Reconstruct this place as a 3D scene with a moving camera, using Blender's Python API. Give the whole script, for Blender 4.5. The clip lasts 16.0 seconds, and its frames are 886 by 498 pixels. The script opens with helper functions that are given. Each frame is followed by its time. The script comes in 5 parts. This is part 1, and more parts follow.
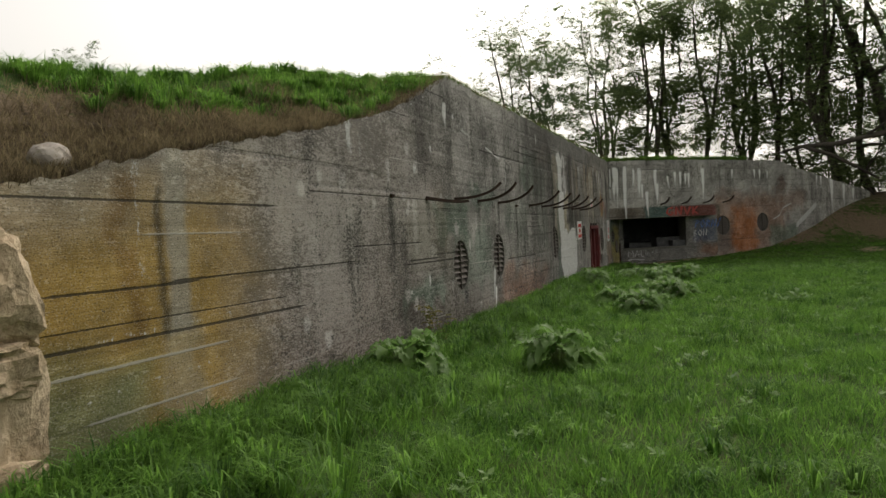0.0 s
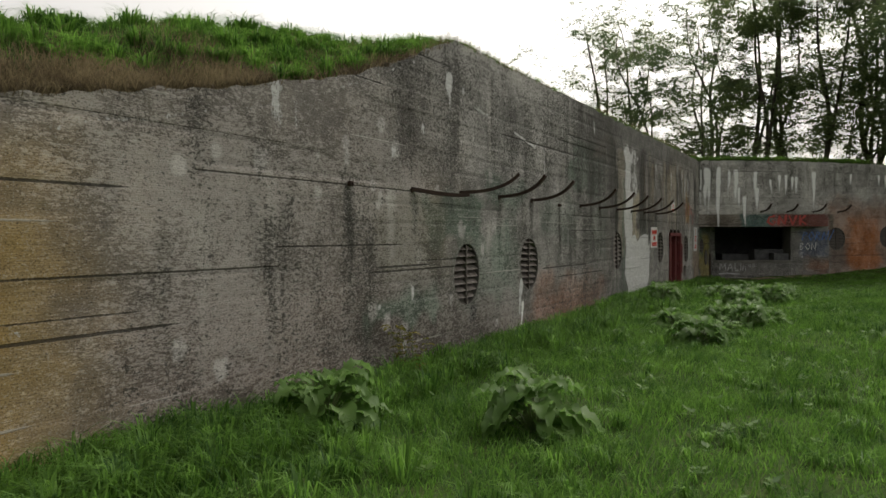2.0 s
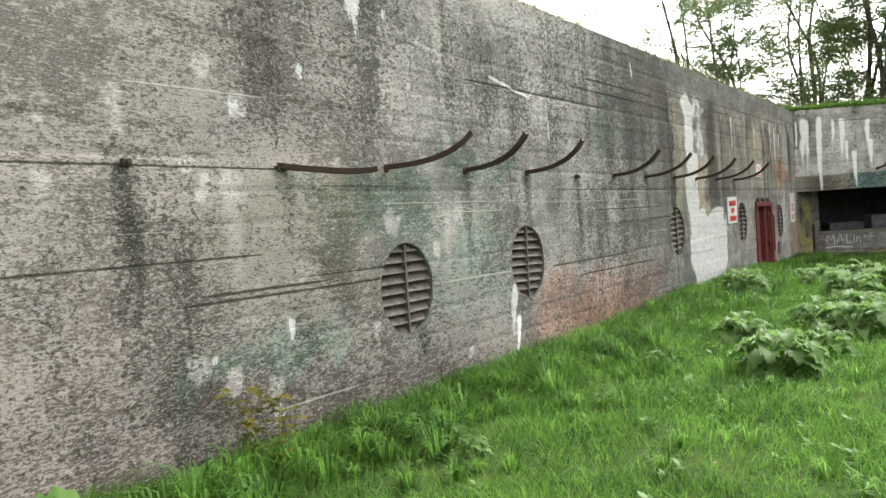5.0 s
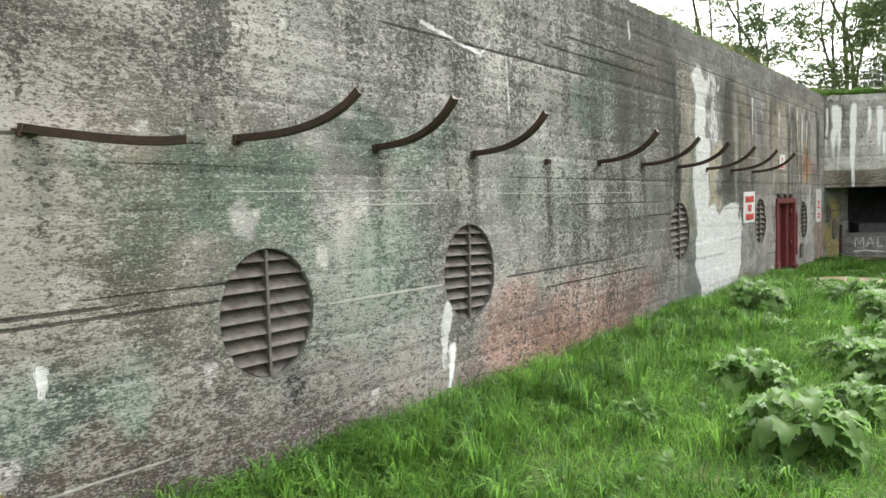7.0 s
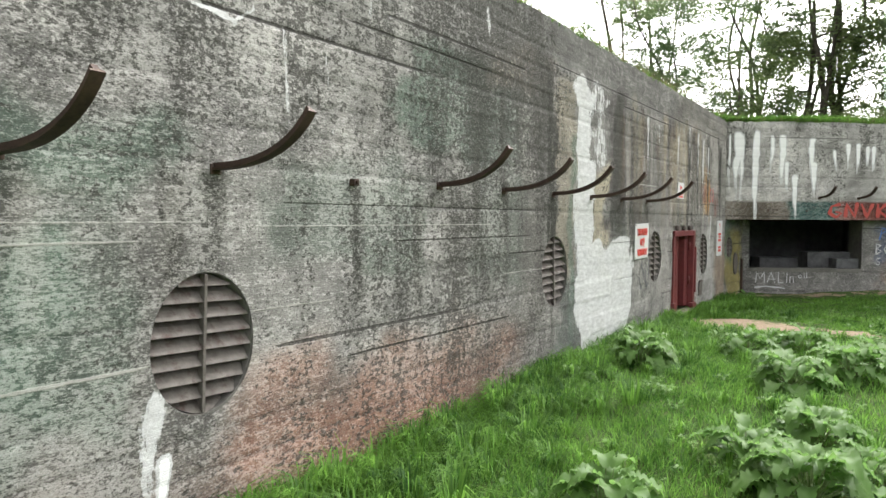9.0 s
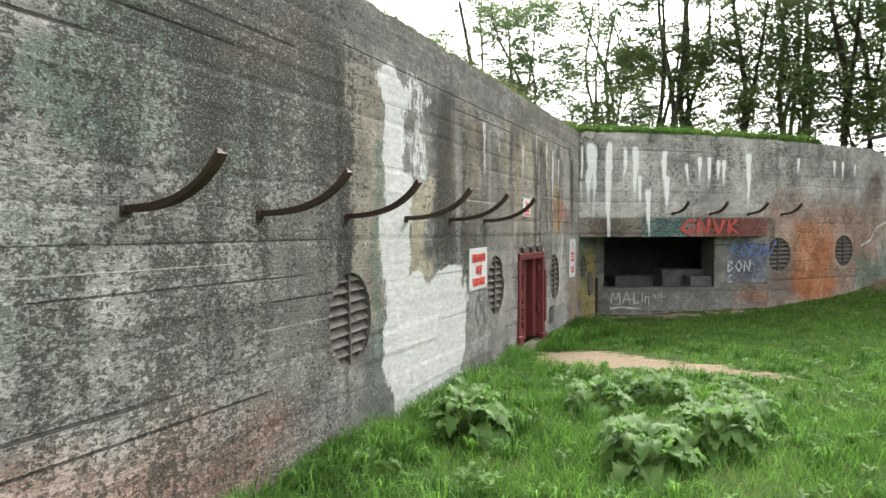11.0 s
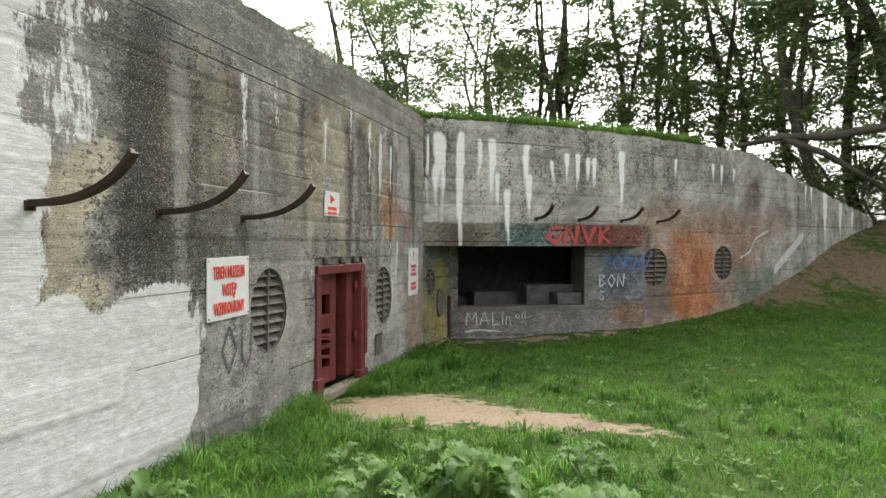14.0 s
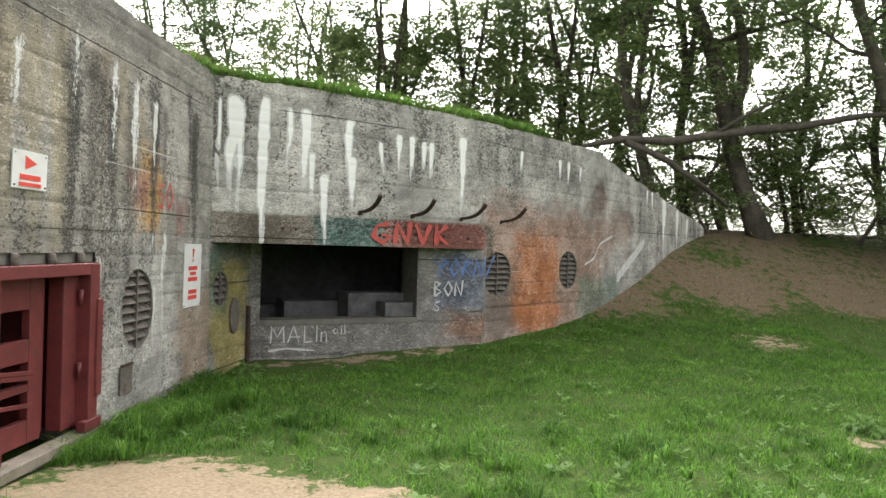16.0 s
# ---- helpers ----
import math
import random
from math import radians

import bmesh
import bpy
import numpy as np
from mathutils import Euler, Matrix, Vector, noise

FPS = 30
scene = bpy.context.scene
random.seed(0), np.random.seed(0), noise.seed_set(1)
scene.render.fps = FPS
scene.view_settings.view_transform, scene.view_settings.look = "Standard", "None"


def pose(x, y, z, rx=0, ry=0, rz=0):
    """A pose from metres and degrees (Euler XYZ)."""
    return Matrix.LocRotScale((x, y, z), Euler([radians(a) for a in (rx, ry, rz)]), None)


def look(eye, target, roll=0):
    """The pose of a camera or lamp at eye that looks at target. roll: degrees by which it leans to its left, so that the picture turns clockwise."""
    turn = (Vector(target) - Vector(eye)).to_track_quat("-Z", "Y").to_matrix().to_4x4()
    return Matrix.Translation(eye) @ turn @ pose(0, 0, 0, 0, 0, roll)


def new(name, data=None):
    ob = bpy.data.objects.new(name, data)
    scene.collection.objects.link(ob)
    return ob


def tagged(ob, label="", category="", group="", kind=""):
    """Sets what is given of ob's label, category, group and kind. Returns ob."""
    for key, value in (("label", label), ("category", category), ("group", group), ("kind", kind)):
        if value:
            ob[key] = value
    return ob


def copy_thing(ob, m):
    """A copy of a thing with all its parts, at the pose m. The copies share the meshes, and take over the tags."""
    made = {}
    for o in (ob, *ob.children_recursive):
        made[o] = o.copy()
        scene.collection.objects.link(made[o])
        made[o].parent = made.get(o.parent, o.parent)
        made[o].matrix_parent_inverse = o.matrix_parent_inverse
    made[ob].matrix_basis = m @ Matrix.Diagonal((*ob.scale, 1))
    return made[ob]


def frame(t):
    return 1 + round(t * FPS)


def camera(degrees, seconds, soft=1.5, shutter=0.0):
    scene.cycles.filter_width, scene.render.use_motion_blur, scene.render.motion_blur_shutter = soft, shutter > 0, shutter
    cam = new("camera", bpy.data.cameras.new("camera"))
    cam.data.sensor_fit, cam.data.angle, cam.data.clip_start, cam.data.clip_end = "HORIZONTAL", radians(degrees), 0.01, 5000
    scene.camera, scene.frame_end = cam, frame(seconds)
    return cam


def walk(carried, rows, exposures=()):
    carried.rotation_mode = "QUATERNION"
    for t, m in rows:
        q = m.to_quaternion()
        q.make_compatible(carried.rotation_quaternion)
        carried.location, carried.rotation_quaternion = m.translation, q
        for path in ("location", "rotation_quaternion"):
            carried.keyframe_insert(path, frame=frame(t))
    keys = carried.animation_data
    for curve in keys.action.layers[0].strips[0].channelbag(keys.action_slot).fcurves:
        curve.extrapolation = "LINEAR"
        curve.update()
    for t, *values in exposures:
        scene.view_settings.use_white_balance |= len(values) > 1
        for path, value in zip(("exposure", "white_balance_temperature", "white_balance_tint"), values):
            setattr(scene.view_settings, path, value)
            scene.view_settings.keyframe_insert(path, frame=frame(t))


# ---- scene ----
cam = camera(64.0, 16.0)
PATH = [
    (0, (1.213, 0.88, 1.574), (0.473, 2.738, 1.538), -2.8),
    (0.5, (1.284, 1.58, 1.528), (0.537, 3.436, 1.537), -3.0),
    (1, (1.545, 2.132, 1.551), (0.732, 3.959, 1.558), -2.8),
    (1.5, (1.708, 2.761, 1.603), (0.764, 4.525, 1.589), -1.4),
    (2, (1.624, 3.493, 1.577), (0.625, 5.225, 1.545), -0.3),
    (2.5, (1.564, 4.106, 1.586), (0.526, 5.815, 1.527), -1.0),
    (3, (1.538, 4.798, 1.598), (0.416, 6.452, 1.534), 0.3),
    (3.5, (1.427, 5.409, 1.562), (0.277, 7.044, 1.505), -1.2),
    (4, (1.28, 5.958, 1.614), (0.145, 7.604, 1.561), -1.5),
    (4.2, (1.332, 6.166, 1.605), (0.176, 7.797, 1.552), -2.1),
    (6.3, (1.08, 8.452, 1.681), (-0.208, 9.98, 1.593), -2.9),
    (6.5, (1.0, 8.63, 1.694), (-0.287, 10.158, 1.604), -2.0),
    (7, (0.806, 9.157, 1.724), (-0.45, 10.709, 1.604), -1.7),
    (7.5, (0.652, 9.755, 1.798), (-0.493, 11.391, 1.69), -0.9),
    (8, (0.684, 10.283, 1.795), (-0.451, 11.929, 1.729), -0.6),
    (8.5, (0.675, 10.787, 1.847), (-0.438, 12.446, 1.763), -0.0),
    (9, (0.487, 11.38, 1.878), (-0.592, 13.061, 1.793), 0.3),
    (9.5, (0.382, 11.911, 1.966), (-0.599, 13.651, 1.88), -0.1),
    (10, (0.328, 12.576, 2.027), (-0.617, 14.335, 1.921), 0.8),
    (10.2, (0.3, 12.785, 2.068), (-0.605, 14.565, 1.961), 1.0),
    (12.3, (0.273, 14.93, 1.935), (-0.359, 16.828, 1.938), -0.4),
    (12.5, (0.291, 15.137, 1.914), (-0.312, 17.044, 1.911), 0.3),
    (13, (0.388, 15.621, 1.948), (-0.133, 17.552, 1.962), 0.1),
    (13.5, (0.488, 16.191, 1.918), (-0.04, 18.12, 1.937), 0.8),
    (14, (0.503, 16.716, 1.947), (0.011, 18.654, 1.931), 0.2),
    (14.5, (0.37, 17.435, 1.902), (-0.029, 19.395, 1.881), 0.5),
    (15, (0.428, 17.911, 1.93), (0.112, 19.885, 1.91), 0.2),
    (15.5, (0.408, 18.622, 1.921), (0.214, 20.612, 1.919), 1.4),
    (16, (0.435, 19.217, 1.907), (0.392, 21.216, 1.904), 1.6),
]
walk(cam, [(t, look(eye, target, roll)) for t, eye, target, roll in PATH],
     [(0.0, -1.3, 7100, 10), (1.0, -1.45, 7100, 10), (1.6, -1.5, 7050, 10), (2.2, -1.2, 6950, 10), (3.0, -0.35, 6800, 10), (4.0, 0.15, 6700, 10), (7.0, 0.45, 6500, 10), (10.0, 0.45, 6500, 10), (12.5, 0.38, 6550, 10), (13.5, 0.23, 6600, 10), (14.5, 0.26, 6650, 10), (16.0, 0.56, 6700, 10)])

# ---- world, sun ----
world = bpy.data.worlds.new("overcast_sky")
scene.world = world
world.use_nodes = True
wn = world.node_tree
for nd in list(wn.nodes):
    wn.nodes.remove(nd)
sky = wn.nodes.new("ShaderNodeTexSky")
sky.sky_type = "NISHITA"
sky.sun_disc = False
sky.sun_elevation, sky.sun_rotation = radians(45), radians(4)
sky.air_density, sky.dust_density, sky.ozone_density = 1.0, 6.0, 0.5
hsv = wn.nodes.new("ShaderNodeHueSaturation")
hsv.inputs["Saturation"].default_value = 0.10
hsv.inputs["Value"].default_value = 3.3
bg = wn.nodes.new("ShaderNodeBackground")
bg.inputs["Strength"].default_value = 0.15
wout = wn.nodes.new("ShaderNodeOutputWorld")
wn.links.new(sky.outputs[0], hsv.inputs["Color"])
wn.links.new(hsv.outputs[0], bg.inputs["Color"])
wn.links.new(bg.outputs[0], wout.inputs["Surface"])

sun = new("sun", bpy.data.lights.new("sun", "SUN"))
sun.data.energy, sun.data.angle, sun.data.color = 0.5, radians(60), (1.0, 0.97, 0.92)
sun.matrix_world = look((0.84, 28.0, 12.0), (0, 16, 0))


# ---- materials ----
class Nodes:
    """A short way to write node trees."""

    def __init__(self, name):
        self.mat = bpy.data.materials.new(name)
        self.mat.use_nodes = True
        self.t = self.mat.node_tree
        self.bsdf = self.t.nodes["Principled BSDF"]

    def add(self, kind, **values):
        nd = self.t.nodes.new(kind)
        for k, v in values.items():
            nd.inputs[k.replace("_", " ")].default_value = v
        return nd

    def link(self, a, b):
        self.t.links.new(a, b)

    def coord(self, which="Object", scale=(1, 1, 1)):
        tc = self.t.nodes.new("ShaderNodeTexCoord")
        mp = self.t.nodes.new("ShaderNodeMapping")
        mp.inputs["Scale"].default_value = scale
        self.link(tc.outputs[which], mp.inputs["Vector"])
        return mp.outputs[0]

    def noise(self, vec, scale, detail=4.0, rough=0.6):
        nd = self.add("ShaderNodeTexNoise", Scale=scale, Detail=detail, Roughness=rough)
        self.link(vec, nd.inputs["Vector"])
        return nd.outputs["Fac"]

    def ramp(self, fac, stops):
        nd = self.t.nodes.new("ShaderNodeValToRGB")
        el = nd.color_ramp.elements
        while len(el) < len(stops):
            el.new(0.5)
        for e, (p, c) in zip(el, stops):
            e.position = p
            e.color = (*c, 1) if len(c) == 3 else c
        self.link(fac, nd.inputs[0])
        return nd.outputs[0]

    def grey(self, fac, a, b, lo=0.0, hi=1.0):
        return self.ramp(fac, [(a, (lo,) * 3), (b, (hi,) * 3)])

    def mix(self, fac, a, b, mode="MIX"):
        nd = self.t.nodes.new("ShaderNodeMix")
        nd.data_type, nd.blend_type = "RGBA", mode
        for sock, v in ((nd.inputs[0], fac), (nd.inputs[6], a), (nd.inputs[7], b)):
            if isinstance(v, (int, float)):
                sock.default_value = v
            elif isinstance(v, tuple):
                sock.default_value = (*v, 1)
            else:
                self.link(v, sock)
        return nd.outputs[2]

    def math(self, op, a, b=0.0):
        nd = self.t.nodes.new("ShaderNodeMath")
        nd.operation = op
        for sock, v in ((nd.inputs[0], a), (nd.inputs[1], b)):
            if isinstance(v, (int, float)):
                sock.default_value = v
            else:
                self.link(v, sock)
        return nd.outputs[0]

    def attr(self, name):
        nd = self.t.nodes.new("ShaderNodeAttribute")
        nd.attribute_name = name
        return nd

    def bump(self, height, strength=0.3, distance=0.01):
        nd = self.add("ShaderNodeBump", Strength=strength, Distance=distance)
        self.link(height, nd.inputs["Height"])
        self.link(nd.outputs[0], self.bsdf.inputs["Normal"])

    def done(self, color, rough=0.8, metal=0.0):
        for key, v in (("Base Color", color), ("Roughness", rough), ("Metallic", metal)):
            sock = self.bsdf.inputs[key]
            if isinstance(v, tuple):
                sock.default_value = (*v, 1)
            elif isinstance(v, (int, float)):
                sock.default_value = v
            else:
                self.link(v, sock)
        return self.mat


def concrete_painted():
    """Weathered board-marked concrete: the mesh gives tone, paint and joints, the nodes flecks, pits and ragged paint edges."""
    n = Nodes("weathered_concrete")
    v = n.coord()
    tone = n.attr("tone").outputs["Color"]
    marks = n.t.nodes.new("ShaderNodeSeparateColor")
    n.link(n.attr("marks").outputs["Color"], marks.inputs[0])
    white, dark, lichen = marks.outputs[0], marks.outputs[1], marks.outputs[2]
    seams = n.t.nodes.new("ShaderNodeSeparateColor")
    n.link(n.attr("seams").outputs["Color"], seams.inputs[0])
    flat = n.coord(scale=(1, 1, 2.6))
    fine = n.noise(flat, 9.0, 9.0, 0.68)
    fleck = n.noise(flat, 27.0, 6.0, 0.7)
    chip = n.noise(n.coord(scale=(1, 1, 1.6)), 21.0, 7.0, 0.74)
    mid = n.noise(v, 2.4, 6.0, 0.68)
    streak = n.noise(n.coord(scale=(9, 9, 1.0)), 2.2, 6.0, 0.7)
    board = n.noise(n.coord(scale=(1.6, 1.6, 46)), 2.0, 5.0, 0.65)
    # pale worn flecks over a darker weathered skin
    skin = n.mix(1.0, tone, n.grey(mid, 0.3, 0.7, 0.55, 1.08), "MULTIPLY")
    skin = n.mix(0.55, skin, n.grey(board, 0.35, 0.65, 0.7, 1.25), "MULTIPLY")
    scab = n.mix(0.4, n.mix(1.0, tone, (1.8, 1.77, 1.77), "MULTIPLY"), (0.4, 0.39, 0.37))
    li = n.math("ADD", n.math("ADD", n.math("MULTIPLY", fleck, 0.5), n.math("MULTIPLY", fine, 0.32)), n.math("MULTIPLY", mid, 0.18))
    li = n.math("ADD", li, n.math("MULTIPLY", n.math("SUBTRACT", lichen, 0.55), 0.12))
    col = n.mix(n.math("MULTIPLY", n.grey(li, 0.492, 0.518), 0.82), skin, scab)
    big = n.math("ADD", n.math("MULTIPLY", fine, 0.75), n.math("MULTIPLY", lichen, 0.06))
    col = n.mix(n.math("MULTIPLY", n.grey(big, 0.465, 0.485), 0.4), col, n.mix(0.5, scab, (0.4, 0.39, 0.37)))
    # black algae in fine ragged flecks and runs
    sp = n.math("ADD", n.math("MULTIPLY", chip, 0.62), n.math("MULTIPLY", fine, 0.38))
    sp = n.math("ADD", sp, n.math("MULTIPLY", n.math("SUBTRACT", streak, 0.5), 0.16))
    sp = n.math("ADD", sp, n.math("MULTIPLY", n.math("SUBTRACT", dark, 0.45), 0.15))
    col = n.mix(n.math("MULTIPLY", n.grey(sp, 0.55, 0.57), 0.82), col, (0.034, 0.033, 0.027))
    grain = n.noise(n.coord(scale=(1, 1, 1.8)), 55.0, 3.0, 0.6)
    col = n.mix(n.math("MULTIPLY", n.grey(grain, 0.585, 0.615), 0.6), col, (0.035, 0.033, 0.03))
    col = n.mix(n.math("MULTIPLY", n.grey(grain, 0.385, 0.415, 1.0, 0.0), 0.42), col, (0.44, 0.43, 0.4))
    # joints of the shuttering boards: dark gaps and pale fins
    rag = n.math("MULTIPLY", n.math("SUBTRACT", n.noise(n.coord(scale=(1, 1, 3)), 16.0, 5.0, 0.7), 0.5), 0.75)
    joint = n.grey(n.math("ADD", seams.outputs[0], rag), 0.5, 0.72)
    fin = n.grey(n.math("ADD", seams.outputs[1], rag), 0.5, 0.75)
    col = n.mix(n.math("MULTIPLY", joint, 0.82), col, (0.028, 0.026, 0.022))
    col = n.mix(n.math("MULTIPLY", fin, 0.7), col, (0.43, 0.42, 0.38))
    # white lime and paint
    wn1 = n.noise(n.coord(scale=(3, 3, 0.8)), 7.0, 7.0, 0.78)
    wh = n.math("ADD", white, n.math("MULTIPLY", n.math("SUBTRACT", wn1, 0.5), 1.5))
    wh = n.math("ADD", wh, n.math("MULTIPLY", n.math("SUBTRACT", chip, 0.5), 0.7))
    wc = n.mix(n.grey(fine, 0.35, 0.65), (0.47, 0.47, 0.46), (0.66, 0.66, 0.65))
    wc = n.mix(n.math("MULTIPLY", n.grey(mid, 0.5, 0.7), 0.25), wc, (0.36, 0.35, 0.31))
    wc = n.mix(0.25, wc, n.grey(board, 0.35, 0.65, 0.75, 1.2), "MULTIPLY")
    wc = n.mix(n.grey(white, 0.95, 1.25), wc, (0.84, 0.84, 0.82))
    wc = n.mix(n.math("MULTIPLY", joint, 0.6), wc, (0.1, 0.095, 0.085))
    col = n.mix(n.math("MULTIPLY", n.grey(wh, 0.44, 0.54), 0.94), col, wc)
    h = n.math("ADD", n.math("MULTIPLY", fleck, 0.5), n.math("MULTIPLY", chip, 0.4))
    h = n.math("ADD", h, n.math("MULTIPLY", board, 0.5))
    h = n.math("SUBTRACT", h, n.math("MULTIPLY", joint, 0.9))
    h = n.math("ADD", h, n.math("MULTIPLY", fin, 0.4))
    n.bump(h, 0.7, 0.01)
    n.bsdf.inputs["Specular IOR Level"].default_value = 0.15
    return n.done(col, n.grey(mid, 0.3, 0.7, 0.8, 0.95))


def mottled(name, a, b, scale=12.0, rough=0.85, metal=0.0, bump=0.3, dist=0.01, spots=None):
    n = Nodes(name)
    v = n.coord()
    big, small = n.noise(v, scale * 0.22, 4.0), n.noise(v, scale, 6.0, 0.7)
    f = n.math("ADD", n.math("MULTIPLY", big, 0.5), n.math("MULTIPLY", small, 0.5))
    col = n.mix(n.grey(f, 0.35, 0.65), a, b)
    if spots:
        col = n.mix(n.math("MULTIPLY", n.grey(n.noise(v, scale * 0.6, 6.0, 0.75), 0.52, 0.64), 0.85), col, spots)
    if bump:
        n.bump(small, bump, dist)
    return n.done(col, rough, metal)


def leafy(name, dark, light, rough=0.5, translucent=True):
    """Leaves and grass blades: tone differs from blade to blade."""
    n = Nodes(name)
    geo = n.t.nodes.new("ShaderNodeNewGeometry")
    rnd = geo.outputs["Random Per Island"]
    big = n.grey(n.noise(n.coord(), 1.3, 4.0, 0.6), 0.33, 0.67)
    f = n.math("ADD", n.math("MULTIPLY", rnd, 0.62), n.math("MULTIPLY", big, 0.38))
    col = n.mix(n.grey(f, 0.15, 0.85), dark, light)
    n.done(col, rough)
    n.bsdf.inputs["Specular IOR Level"].default_value = 0.22
    if translucent:
        tr = n.t.nodes.new("ShaderNodeBsdfTranslucent")
        n.link(col, tr.inputs["Color"])
        mx = n.t.nodes.new("ShaderNodeMixShader")
        mx.inputs[0].default_value = 0.55
        out = n.t.nodes["Material Output"]
        n.link(n.bsdf.outputs[0], mx.inputs[1])
        n.link(tr.outputs[0], mx.inputs[2])
        n.link(mx.outputs[0], out.inputs["Surface"])
    return n.mat


def ground_material():
    """Soil under the turf: green where the mesh says turf, bare sandy or brown earth elsewhere."""
    n = Nodes("turf_and_soil")
    v = n.coord()
    sep = n.t.nodes.new("ShaderNodeSeparateColor")
    n.link(n.attr("marks").outputs["Color"], sep.inputs[0])
    fine, mid = n.noise(v, 30.0, 6.0, 0.7), n.noise(v, 3.0, 5.0, 0.65)
    # green kept very dark: shade between the blades put into the turf colour
    turf = n.mix(n.grey(fine, 0.35, 0.65), (0.02, 0.042, 0.008), (0.06, 0.11, 0.018))
    turf = n.mix(n.math("MULTIPLY", n.grey(mid, 0.5, 0.7), 0.35), turf, (0.13, 0.12, 0.05))
    sand = n.mix(n.grey(fine, 0.3, 0.7), (0.17, 0.125, 0.08), (0.34, 0.27, 0.19))
    earth = n.mix(n.grey(fine, 0.35, 0.65), (0.075, 0.055, 0.034), (0.23, 0.175, 0.115))
    rag = n.math("MULTIPLY", n.math("SUBTRACT", n.noise(v, 4.0, 7.0, 0.75), 0.5), 2.2)
    col = n.mix(n.grey(n.math("ADD", sep.outputs[1], rag), 0.42, 0.62), turf, earth)
    col = n.mix(n.grey(n.math("ADD", sep.outputs[0], n.math("MULTIPLY", rag, 1.3)), 0.42, 0.6), col, sand)
    n.bump(fine, 0.6, 0.03)
    n.bsdf.inputs["Specular IOR Level"].default_value = 0.15
    return n.done(col, 0.95)


CONCRETE = concrete_painted()
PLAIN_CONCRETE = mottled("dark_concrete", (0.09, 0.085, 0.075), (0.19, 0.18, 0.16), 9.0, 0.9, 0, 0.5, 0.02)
# mottled dark grey for everything inside the embrasure
CHAMBER_GREY = mottled("dark_grey_concrete", (0.06, 0.06, 0.063), (0.17, 0.17, 0.172), 6.0, 0.92, 0, 0.5, 0.02)
BROKEN = mottled("broken_concrete", (0.3, 0.22, 0.13), (0.62, 0.5, 0.35), 9.0, 0.95, 0, 0.9, 0.05, (0.12, 0.09, 0.05))
BROKEN_EARTH = mottled("earth_clods", (0.05, 0.038, 0.025), (0.17, 0.13, 0.085), 20.0, 0.95, 0, 0.7, 0.02)
STONE = mottled("grey_stone", (0.22, 0.19, 0.16), (0.42, 0.38, 0.33), 14.0, 0.9, 0, 0.6, 0.02)
RUST = mottled("rusty_steel", (0.028, 0.018, 0.014), (0.085, 0.05, 0.035), 24.0, 0.75, 0.35, 0.4, 0.004)
LOUVRE = mottled("rusted_louvre_steel", (0.07, 0.06, 0.052), (0.16, 0.142, 0.125), 16.0, 0.8, 0.1, 0.4, 0.004, (0.06, 0.035, 0.028))
RED = mottled("chipped_red_paint", (0.085, 0.013, 0.014), (0.16, 0.028, 0.028), 11.0, 0.55, 0.0, 0.3, 0.004, (0.09, 0.02, 0.02))
# near-black for sheets that paint in the unlit hollows behind vents and door
DARK = mottled("painted_dark_void", (0.012, 0.012, 0.012), (0.03, 0.03, 0.03), 5.0, 0.95)
SIGN = mottled("white_sign_board", (0.56, 0.56, 0.55), (0.68, 0.68, 0.67), 8.0, 0.5, 0, 0.05)
SIGN_RED = mottled("red_sign_print", (0.55, 0.045, 0.03), (0.66, 0.07, 0.05), 20.0, 0.5, 0, 0)
SPRAY_WHITE = mottled("white_spray", (0.42, 0.42, 0.42), (0.62, 0.62, 0.62), 30.0, 0.7, 0, 0)
SPRAY_BLUE = mottled("blue_spray", (0.05, 0.12, 0.36), (0.12, 0.24, 0.55), 30.0, 0.7, 0, 0)
SPRAY_RED = mottled("red_spray", (0.36, 0.05, 0.04), (0.5, 0.09, 0.07), 30.0, 0.7, 0, 0)
SPRAY_DARK = mottled("dark_spray", (0.06, 0.065, 0.068), (0.11, 0.115, 0.12), 30.0, 0.7, 0, 0)
WOOD = mottled("worn_plank", (0.12, 0.1, 0.08), (0.24, 0.21, 0.17), 18.0, 0.85, 0, 0.4, 0.004)
GROUND = ground_material()
GRASS = leafy("grass_blades", (0.03, 0.09, 0.014), (0.18, 0.355, 0.058), 0.6)
DRY = leafy("dry_grass", (0.07, 0.055, 0.03), (0.26, 0.21, 0.12), 0.7)
WEED = leafy("broad_leaves", (0.07, 0.16, 0.034), (0.2, 0.335, 0.095), 0.48)
SHRUB = leafy("yellowing_leaves", (0.12, 0.12, 0.02), (0.24, 0.2, 0.04), 0.5)
STEM = mottled("green_stem", (0.08, 0.12, 0.03), (0.14, 0.2, 0.06), 30.0, 0.6, 0, 0)
BARK = mottled("dark_bark", (0.034, 0.029, 0.023), (0.115, 0.098, 0.078), 9.0, 0.95, 0, 0.9, 0.04)
LEAF = leafy("tree_leaves", (0.11, 0.16, 0.06), (0.25, 0.32, 0.125), 0.5)
LEAF_DARK = leafy("dark_tree_leaves", (0.09, 0.14, 0.058), (0.19, 0.27, 0.115), 0.5)

# ---- plan ----
XW = -2.87                     # face of the long wall
TOP = 4.15                     # top of the concrete
CORNER = (XW, 28.6)


def smooth(a, b, x):
    k = np.clip((np.asarray(x, float) - a) / (b - a), 0, 1)
    return k * k * (3 - 2 * k)


